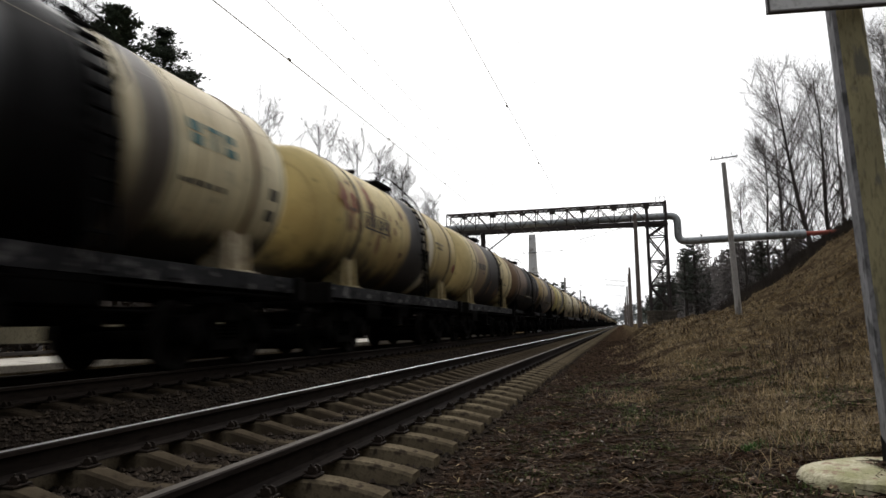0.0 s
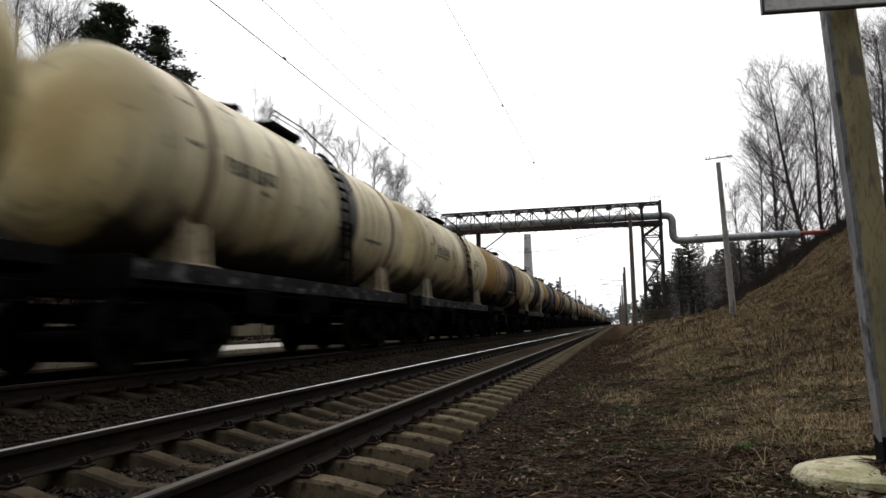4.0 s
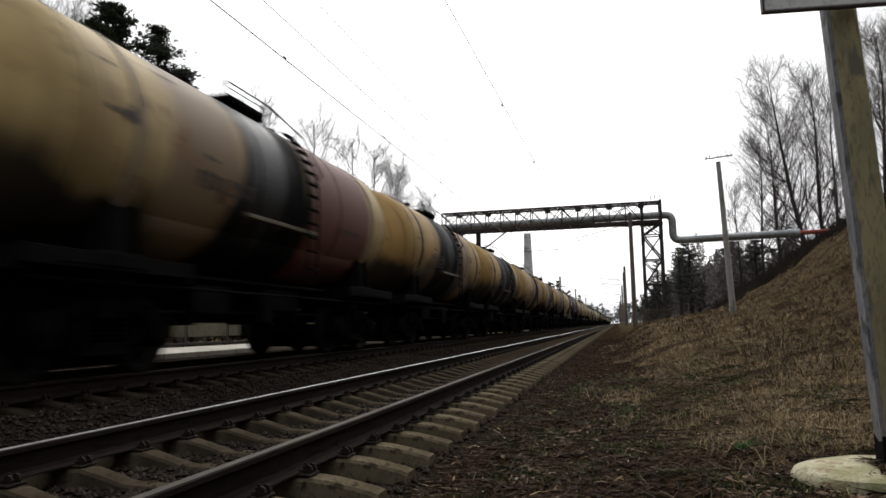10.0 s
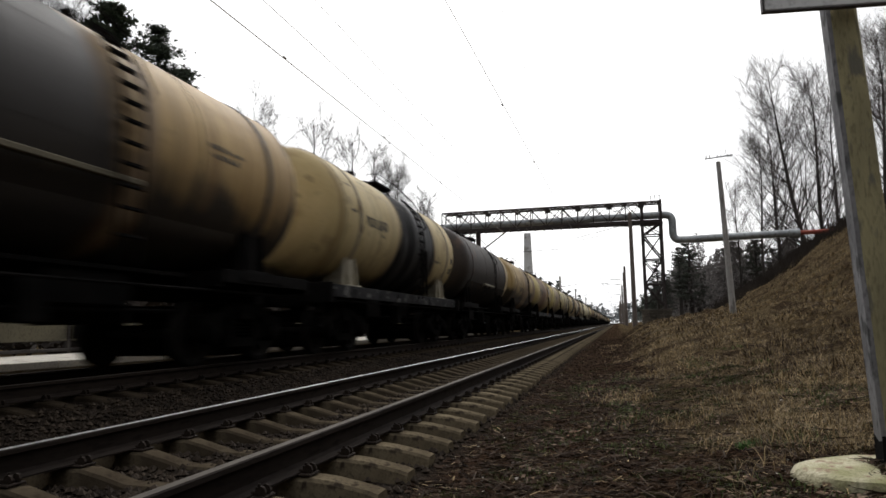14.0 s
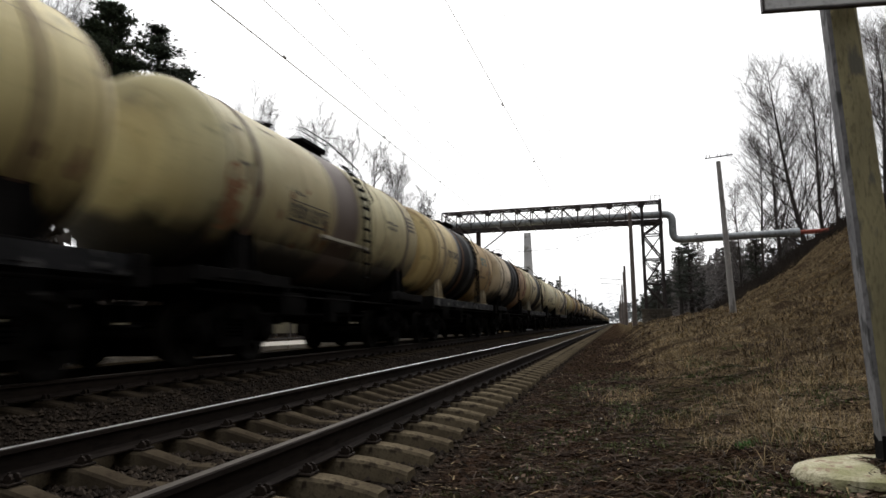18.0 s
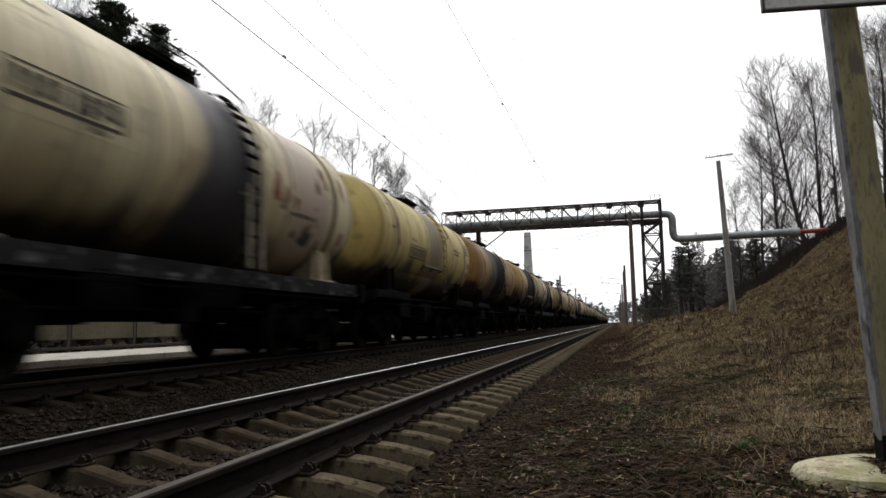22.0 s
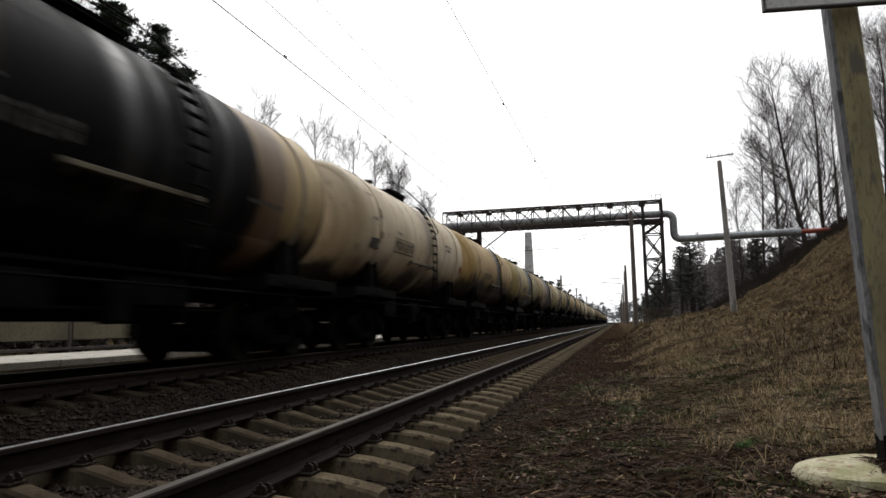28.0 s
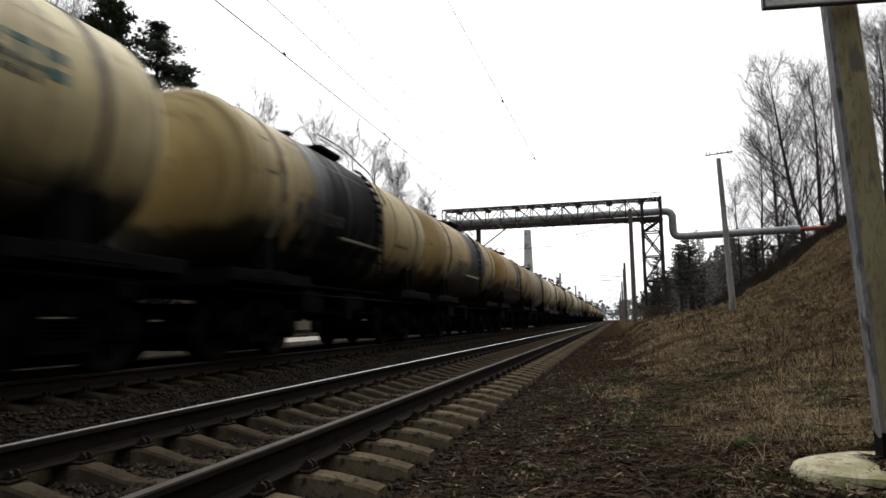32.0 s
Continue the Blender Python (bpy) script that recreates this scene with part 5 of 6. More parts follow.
def track(name, cx, top, label, near, clips, far, concrete):
    t = empty(name, P((cx, 0, 0)))
    tagged(t, label, "railway track", kind="structure")
    for s in (-1, 1):
        # far track's polished heads get the dull colour for the dark underside they reflect
        me = rail_mesh(-640, 1200, top, DULLRAIL if s > 0 or top else POLISHED)
        link("rail", me, None, t, "", P((s * 0.7975, 0, 0)))
    rr = random.Random(5)
    rest = []
    for i in range(-14, far):
        y = FIRST + i * SPACING + rr.uniform(-0.015, 0.015)
        if i < near:
            q = link("sleeper", SLEEPER_ME, concrete, t, "", P((rr.uniform(-0.02, 0.02), y, top - 0.198 + rr.uniform(-0.004, 0.004))) @ Matrix.Rotation(rr.uniform(-0.006, 0.006), 4, "Z"))
            if 0 <= i < clips:
                for s in (-1, 1):
                    for o in (-1, 1):
                        link("fastening", CLIPS[o], CLIP, t, "", P((s * 0.7975, y, top - 0.196)))
        else:
            rest.append((0, y, top - 0.198))
    joined("sleeper", SLEEPER_ME, rest, concrete, t, "pale concrete sleepers further along the track")
    cl = [(s * 0.7975, FIRST + i * SPACING, top - 0.196) for i in range(clips, min(far, 110)) for s in (-1, 1)]
    joined("fastening", CLIPS[1], cl, CLIP, t)
    return t


track("track_near", 0, 0, "empty railway track with pale concrete sleepers and polished rails", 170, 46, 620, SLEEPER)
track("track_far", FAR_X, FAR_Z, "second railway track under the tank train", 90, 0, 560, DARKSLEEPER)


# ---- loose ballast stones, grass, leaves ----
def scatter(name, count, material, label, area, shape, seed, category):
    """Many small pieces in one mesh; area gives (x, y), shape gives a list of corners and faces."""
    r = random.Random(seed)
    verts, faces = [], []
    for _ in range(count):
        x, y = area(r)
        vs, fs = shape(r, x, y)
        k = len(verts)
        verts += vs
        faces += [tuple(i + k for i in f) for f in fs]
    ob = raw(name, verts, faces, material)
    return tagged(ob, label, category, kind="stuff")


def pebble(r, x, y):
    z, s = height(x, y), r.uniform(0.018, 0.042)
    a, t = r.uniform(0, 6.28), r.uniform(0.55, 0.9)
    pts = [(1, 0, 0), (0.2, 0.9, 0.1), (-0.9, 0.3, -0.1), (-0.2, -1, 0.1), (0.1, 0.1, t), (0, 0, -t)]
    vs = []
    for u, v, w in pts:
        u, v = u * r.uniform(0.7, 1.1), v * r.uniform(0.7, 1.1)
        vs.append((x + s * (u * math.cos(a) - v * math.sin(a)), y + s * (u * math.sin(a) + v * math.cos(a)), z + s * (w + 0.35)))
    return vs, [(0, 1, 4), (1, 2, 4), (2, 3, 4), (3, 0, 4), (1, 0, 5), (2, 1, 5), (3, 2, 5), (0, 3, 5)]


def near_track(r):
    return r.uniform(-2.75, 1.42), 2.5 + 26 * r.random() ** 1.8


def between_tracks(r):
    return r.uniform(-2.9, -1.2), 3 + 40 * r.random() ** 1.4


scatter("ballast_stones", 15000, STONE, "dark oily ballast stones between the sleepers", near_track, pebble, 1, "ballast")
scatter("ballast_stones", 5000, STONE, "dark oily ballast stones between the two tracks", between_tracks, pebble, 2, "ballast")


def blade(r, x, y, tall=(0.06, 0.2), wide=0.0035, bend=(0.2, 1.3)):
    z, h, a, lean = height(x, y), r.uniform(*tall), r.uniform(0, 6.28), r.uniform(*bend)
    w = wide * (1 + max(0, y - 6) * 0.09)
    dx, dy = math.cos(a), math.sin(a)
    px, py = -dy * w, dx * w
    mid, tip = h * 0.5 / max(1, lean), h * (1.0 - 0.35 * lean)
    l1, l2 = h * lean * 0.35, h * lean * 0.95
    vs = [(x - px, y - py, z - 0.01), (x + px, y + py, z - 0.01), (x + dx * l1 + px * 0.8, y + dy * l1 + py * 0.8, z + mid), (x + dx * l1 - px * 0.8, y + dy * l1 - py * 0.8, z + mid),
          (x + dx * l2, y + dy * l2, z + max(0.012, tip))]
    return vs, [(0, 1, 2, 3), (3, 2, 4)]


def bank(r):
    while True:
        y = 3.2 + 34 * r.random() ** 1.5
        x = 1.9 + (2.5 + 0.42 * y) * r.random()
        k = noise.noise((x * 0.7, y * 0.45, 9)) + 0.5 * noise.noise((x * 2.6, y * 1.9, 19)) + 0.35 * smooth_step(2.6, 4.8, x)
        if ((x - 4.13) / 0.55) ** 2 + ((y - 4.36) / 0.45) ** 2 < 1:
            continue
        if r.random() > smooth_step(2.0, 3.4, x + 0.6 * noise.noise((x * 1.5, y * 0.8, 33))):
            continue
        if k > r.uniform(0.12, 0.48) and (y > 6.5 or x > 3.3 or r.random() < 0.25) and (y > 5.6 or r.random() < 0.3 + 0.7 * smooth_step(4.6, 5.6, y + 0.5 * noise.noise((x * 2, y * 2, 51)))):
            return x, y


def verge(r):
    while True:
        y = 3.0 + 12 * r.random() ** 1.3
        x = 1.9 + 3.2 * r.random()
        if noise.noise((x * 1.6, y * 1.2, 40)) > 0.16:
            return x, y


def matted(r, x, y):
    return blade(r, x, y, (0.04, 0.12), 0.0022, (1.0, 2.4))


def tussock(r, x, y):
    return blade(r, x, y, (0.08, 0.24), 0.0026, (0.5, 1.9))


def fresh(r, x, y):
    return blade(r, x, y, (0.02, 0.07), 0.003)


def leaf(r, x, y):
    z, s, a = height(x, y) + r.uniform(0.008, 0.03), r.uniform(0.015, 0.04), r.uniform(0, 6.28)
    dx, dy, t = math.cos(a) * s, math.sin(a) * s, r.uniform(-0.5, 0.5) * s
    return [(x - dx, y - dy, z), (x + dy * 0.5, y - dx * 0.5, z + t), (x + dx, y + dy, z + abs(t) * 0.5), (x - dy * 0.5, y + dx * 0.5, z - t * 0.3)], [(0, 1, 2), (0, 2, 3)]


scatter("dry_grass", 62000, STRAW, "matted dry straw-coloured grass on the bank", bank, matted, 3, "grass")
def litter(r):
    y = 2.7 + 12 * r.random() ** 1.5
    return 1.45 + (3.2 + 0.25 * y) * r.random(), y


def clod(r, x, y):
    vs, fs = pebble(r, x, y)
    k = r.uniform(0.2, 0.6)
    c = vs[4]
    z = height(x, y)
    return [(c[0] + (a - c[0]) * k, c[1] + (b - c[1]) * k, z + (d - z) * k * 0.8) for a, b, d in vs], fs


def stick(r, x, y):
    z, s, a = height(x, y) + 0.012, r.uniform(0.03, 0.16), r.uniform(0, 6.28)
    dx, dy, w = math.cos(a) * s, math.sin(a) * s, r.uniform(0.0015, 0.005)
    u, v, lift = -dy / s * w, dx / s * w, r.uniform(-0.1, 0.25) * s
    return [(x - dx - u, y - dy - v, z), (x - dx + u, y - dy + v, z), (x, y, z + 2 * w), (x + dx + u, y + dy + v, z + lift), (x + dx - u, y + dy - v, z + lift)], [(0, 1, 2), (1, 3, 2), (3, 4, 2), (4, 0, 2)]


def scrap(r, x, y):
    vs, fs = leaf(r, x, y)
    c = vs[0]
    return [(c[0] + (a - c[0]) * 0.45, c[1] + (b - c[1]) * 0.45, d) for a, b, d in vs], fs


def mossy(r):
    while True:
        y = 2.9 + 9 * r.random() ** 1.2
        x = 1.5 + 3.6 * r.random()
        if noise.noise((x * 2.3, y * 1.7, 70)) > 0.08:
            return x, y


def hummock(r, x, y):
    return blade(r, x, y, (0.008, 0.026), 0.004, (0.8, 2.0))


def tuft(r):
    a, s = r.uniform(0, 6.28), 0.07 * r.random() ** 0.6
    return 3.57 + s * math.cos(a), 5.35 + s * math.sin(a)


def along(r):
    """A strip of verge beside the sleepers, thinning out into the distance."""
    y = 3 + 42 * r.random() ** 1.6
    return 1.4 + (1.3 + 0.05 * y) * r.random(), y


def straw_bit(r, x, y):
    z, s, a = height(x, y) + r.uniform(0.004, 0.022), r.uniform(0.012, 0.045) * (1 + 0.03 * y), r.uniform(0, 6.28)
    dx, dy, w = math.cos(a) * s, math.sin(a) * s, r.uniform(0.0012, 0.0034) * (1 + 0.07 * y)
    u, v, lift = -dy / s * w, dx / s * w, r.uniform(-0.15, 0.4) * s
    return [(x - dx - u, y - dy - v, z), (x - dx + u, y - dy + v, z), (x + dx + u, y + dy + v, z + lift), (x + dx - u, y + dy - v, z + lift)], [(0, 1, 2, 3)]


def big_clod(r, x, y):
    vs, fs = pebble(r, x, y)
    z, k = height(x, y), 1 + 0.02 * y
    return [(a, b, z + (d - z) * 0.55 * k) for a, b, d in vs], fs


scatter("straw_litter", 1500, STRAW, "broken straw and stalks lying on the verge", litter, straw_bit, 91, "straw")
scatter("dark_litter", 6000, STICK, "dark rotted stalks lying on the verge", litter, straw_bit, 92, "litter")
scatter("soil_clods", 5000, CLOD, "dark soil lumps along the sleeper ends", along, big_clod, 93, "soil")
scatter("straw_litter", 700, STRAW, "pale straw scraps along the sleeper ends", along, straw_bit, 94, "straw")
scatter("soil_clods", 9000, CLOD, "dark crumbled soil clods on the verge", litter, clod, 71, "soil")
scatter("dead_sticks", 4500, STICK, "thin dead sticks and stalks on the verge", litter, stick, 72, "sticks")
scatter("pale_litter", 200, FLECK, "small pale scraps lying on the verge", litter, scrap, 73, "litter")
scatter("moss", 34000, DARKMOSS, "dark green moss patches on the verge", mossy, hummock, 74, "moss")
scatter("green_tuft", 240, LUSH, "small bright green grass tuft on the verge", tuft, fresh, 75, "grass")
scatter("dry_grass", 15000, STRAW, "taller dry grass tufts on the bank", bank, tussock, 4, "grass")
def slope(r):
    while True:
        y = 9 + 40 * r.random() ** 1.1
        x = 4.5 + (3 + 0.36 * y) * r.random()
        if noise.noise((x * 0.8, y * 0.5, 81)) + 0.6 * noise.noise((x * 2.2, y * 1.4, 82)) > r.uniform(-0.1, 0.35):
            return x, y


def dark_stalk(r, x, y):
    return blade(r, x, y, (0.10, 0.32), 0.004, (0.5, 1.6))


scatter("dead_stalks", 4500, STICK, "dark dead stalks and weeds on the bank", slope, dark_stalk, 76, "weeds")
scatter("dry_grass", 9000, STRAW, "dry grass further up the bank", slope, tussock, 77, "grass")
scatter("green_grass", 5000, MOSS, "short green grass and moss on the verge", verge, fresh, 5, "grass")
scatter("fallen_leaves", 900, LEAF, "dead brown leaves lying on the verge", bank, leaf, 6, "leaves")
scatter("fallen_leaves", 900, LEAF, "dead brown leaves beside the track", verge, leaf, 7, "leaves")


# ---- concrete sign post at the trackside ----
def sign_post():
    t = empty("sign_post", P((4.25, 4.5, -0.16)))
    tagged(t, "weathered yellowish concrete sign post with a white board", "sign post")
    bm = bmesh.new()
    lean = 0.03
    h, c = 3.0, 0.02
    turn = Matrix.Rotation(radians(-2.5), 4, "Z")
    for lo, hi, w in ((-0.3, h, 0.086),):
        rings = []
        for i in range(13):
            z = lo + (hi - lo) * i / 12
            ww = w * (1.06 - 0.1 * i / 12)
            out = [(-ww, -ww + c), (-ww + c, -ww), (ww - c, -ww), (ww, -ww + c), (ww, ww - c), (ww - c, ww), (-ww + c, ww), (-ww, ww - c)]
            ring = []
            for x, y in out:
                v = turn @ Vector((x, y, 0))
                k = 0.004 * noise.noise((x * 20, y * 20, z * 9))
                ring.append(bm.verts.new((v.x * (1 + k * 6) - 0.13 * z / h, v.y, z)))
            rings.append(ring)
        for p, q in zip(rings, rings[1:]):
            for i in range(8):
                bm.faces.new((p[i], p[(i + 1) % 8], q[(i + 1) % 8], q[i]))
        bm.faces.new(rings[-1])
        bm.faces.new(rings[0][::-1])
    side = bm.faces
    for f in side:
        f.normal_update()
        # left face: skylight on that side is put into its greyer colour
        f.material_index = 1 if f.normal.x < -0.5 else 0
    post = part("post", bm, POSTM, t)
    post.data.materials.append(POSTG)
    bm = bmesh.new()
    tilt = P((-0.04, -0.15, 3.045)) @ Matrix.Rotation(radians(8), 4, "Z") @ Matrix.Rotation(radians(-0.5), 4, "Y") @ P((0, 0, -0.035))
    box(bm, -0.55, 0.55, -0.012, 0.012, -0.33, 0.5, 0.004)
    part("board", bm, BOARD, t, "white enamel board", m=tilt)
    bm = bmesh.new()
    box(bm, -0.56, 0.56, -0.018, 0.018, -0.345, -0.333, 0.003)
    box(bm, -0.565, -0.553, -0.018, 0.018, -0.345, 0.51, 0.003)
    part("board_rim", bm, BOARDRIM, t, m=tilt)
    bm = bmesh.new()
    for z in (2.85, 3.3):
        box(bm, -0.22, -0.03, -0.155, -0.145, z - 0.02, z + 0.02, 0.003)
        box(bm, -0.235, -0.215, -0.155, 0.08, z - 0.02, z + 0.02, 0.003)
    part("clamp", bm, CLIP, t)
    bm = bmesh.new()
    tube(bm, (0.05, -0.13, -0.2), (0.04, -0.14, 0.19), 0.03, n=8)
    part("stub_pipe", bm, STEEL, t, "dark rusty pipe stub at the foot")
    bm = bmesh.new()
    box(bm, -0.097, 0.097, -0.099, 0.099, -0.3, 0.19, 0.022, Matrix.Rotation(radians(-2.5), 4, "Z"))
    part("tarred_foot", bm, STEEL, t, "black tarred foot of the post")
    return t


sign_post()


def slab():
    """A broken round concrete footing lying round the post."""
    bm = bmesh.new()
    r = random.Random(8)
    k = 22
    rings = []
    for z, s in ((-0.20, 1.0), (-0.02, 1.02), (0.03, 0.97), (0.045, 0.90)):
        ring = []
        for i in range(k):
            a = 2 * math.pi * i / k
            rr = s * (1 + 0.10 * noise.noise((math.cos(a) * 1.6, math.sin(a) * 1.6, 2)) + 0.04 * noise.noise((math.cos(a) * 6, math.sin(a) * 6, z * 20)))
            ring.append(bm.verts.new((0.49 * rr * math.cos(a), 0.38 * rr * math.sin(a), z + 0.02 * noise.noise((a, z, 4)))))
        rings.append(ring)
    for p, q in zip(rings, rings[1:]):
        for i in range(k):
            bm.faces.new((p[i], p[(i + 1) % k], q[(i + 1) % k], q[i]))
    bm.faces.new(rings[-1])
    ob = part("concrete_footing", bm, FOOT, None, smooth=True, m=P((4.15, 4.38, -0.20)))
    tagged(ob, "pale chipped concrete footing round the sign post", "footing")


slab()


# ---- overhead line ----
def mast(x, y, z0, h, r0, r1, material, label, arm=0, arm_z=6.6, word="catenary_mast"):
    t = empty(word, P((x, y, z0)))
    tagged(t, label, "mast", "overhead line masts")
    bm = bmesh.new()
    lathe(bm, [(-0.5, r0), (h * 0.5, (r0 + r1) / 2), (h, r1)], "z", 12)
    part("pole", bm, material, t, smooth=True)
    if arm:
        bm = bmesh.new()
        zz = arm_z - z0
        tube(bm, (0, 0, zz + 0.9), (arm * 0.98, 0, zz + 1.25), 0.035)
        tube(bm, (0, 0, zz + 2.3), (arm * 0.98, 0, zz + 1.3), 0.02)
        tube(bm, (arm * 0.2, 0, zz + 0.95), (arm * 1.0, 0, zz + 0.25), 0.022)
        tube(bm, (arm * 0.55, 0, zz + 0.35), (arm, 0, zz + 0.02), 0.018)
        part("bracket_arm", bm, TRUSS, t)
        for k in range(4):
            s = 0.16 + 0.03 * k
            bm = lathe(bmesh.new(), [(-0.012, 0.02), (-0.012, 0.07), (0.012, 0.07), (0.012, 0.02)], "x", 8, P((arm * s, 0, zz + 0.9 + 0.35 * s)))
            part("insulator", bm, CLIP, t)
    return t


mast(3.95, 49.5, 0.3, 8.1, 0.17, 0.13, MASTS, "brownish concrete catenary mast beside the pipe bridge", -3.9, 6.5)
for y in (112, 126, 170, 232, 296, 360):
    mast(4.25, y, 0.3, 9.3, 0.23, 0.17, MASTS, "distant grey catenary mast beside the track", -4.0, 6.5)
for y in (130, 180, 240, 300, 360):
    mast(-7.3, y, 0.0, 9.6, 0.25, 0.17, MASTC, "pale concrete catenary mast behind the train", 3.2, 6.7)


def tall_anchor():
    t = empty("anchor_mast", P((-7.0, 79.5, -0.3)))
    tagged(t, "tapered concrete anchor mast behind the train, haze painted into its colour", "mast", "overhead line masts")
    bm = bmesh.new()
    prism(bm, [(-0.72, 0), (0.72, 0), (0.38, 11.6), (-0.38, 11.6)], "y", -0.2, 0.2)
    part("pole", bm, HAZEMAST, t)
    bm = bmesh.new()
    tube(bm, (-1.2, -0.25, 9.4), (3.6, -0.25, 9.55), 0.03)
    for x in (-1.0, 1.2, 3.4):
        tube(bm, (x, -0.25, 9.42), (x, -0.25, 9.75), 0.025)
    part("cross_arm", bm, STEEL, t)


tall_anchor()


def wire(name, pts, r, label):
    bm = bmesh.new()
    for a, b in zip(pts, pts[1:]):
        k = r if a[1] < 45 else r * 0.45                 # thinned from 45 m on, to fade in the camera's view
        tube(bm, a, b, k, k, n=5, caps=False)
    return tagged(part(name, bm, WIRE), label, "wire", "overhead line wires")


def sagging(x0, z0, spans, sag, n=8):
    out = []
    for (a, xa), (b, xb) in spans:
        for i in range(n):
            u = i / n
            out.append((x0 + xa + (xb - xa) * u, a + (b - a) * u, z0 - 4 * sag * u * (1 - u)))
    return out


masts_y = [-14, 49.5, 112, 170, 232, 296, 360, 430]
zig = [-0.25, 0.35, -0.25, 0.3, -0.3, 0.3, -0.3, 0.3]
spans = [((a, p), (b, q)) for (a, p), (b, q) in zip(zip(masts_y, zig), zip(masts_y[1:], zig[1:]))]
wire("contact_wire", sagging(0.0, 6.55, spans, 0.05), 0.0105, "thin grey contact wire above the empty track")
wire("messenger_wire", sagging(0.25, 9.0, spans, 0.5), 0.008, "thin messenger wire above the empty track")
far_spans = [((a, 0.0), (b, 0.0)) for a, b in zip(masts_y, masts_y[1:])]
wire("contact_wire", sagging(FAR_X, 6.60, far_spans, 0.03), 0.0135, "thick contact wire above the tank train")
wire("messenger_wire", sagging(FAR_X + 0.05, 7.75, far_spans, 0.35), 0.011, "messenger wire above the tank train")
wire("feeder_wire", sagging(FAR_X + 0.9, 8.0, far_spans, 0.4), 0.010, "thin feeder wire above the tank train")
for x, y, z0, z1 in ((FAR_X, 13.2, 6.6, 7.55), (FAR_X, 19.9, 6.6, 7.45), (0.0, 17.7, 6.55, 8.65), (FAR_X, 27, 6.6, 7.42), (0.05, 24.5, 6.55, 8.5), (FAR_X, 35, 6.6, 7.5)):
    bm = bmesh.new()
    tube(bm, (x, y, z0 - 0.01), (x, y, z1), 0.005, n=5)
    tube(bm, (x, y - 0.05, z0), (x, y + 0.05, z0), 0.028, n=6)
    tagged(part("dropper", bm, WIRE), "thin dropper with a clamp on the contact wire", "dropper", "overhead line droppers")


# ---- telegraph pole on the bank ----
def telegraph_pole():
    y, h = 30.0, 5.95
    t = empty("telegraph_pole", P((7.33, y, 1.3)))
    tagged(t, "pale grey concrete telegraph pole with cross arm, on the bank", "pole")
    bm = bmesh.new()
    lathe(bm, [(-0.4, 0.13), (h - 0.3, 0.095), (h + 0.05, 0.09)], "z", 10)
    part("pole", bm, MASTC, t, smooth=True, m=Matrix.Rotation(radians(-1.9), 4, "Y"))
    bm = bmesh.new()
    tube(bm, (-0.72, 0, h + 0.20), (0.38, 0, h + 0.30), 0.025)
    part("cross_arm", bm, STEEL, t)
    for x in (-0.66, -0.52, -0.22, -0.08, 0.18, 0.32):
        bm = bmesh.new()
        tube(bm, (x, 0, h + 0.2), (x, 0, h + 0.36), 0.02)
        part("insulator", bm, BOARD, t)


telegraph_pole()


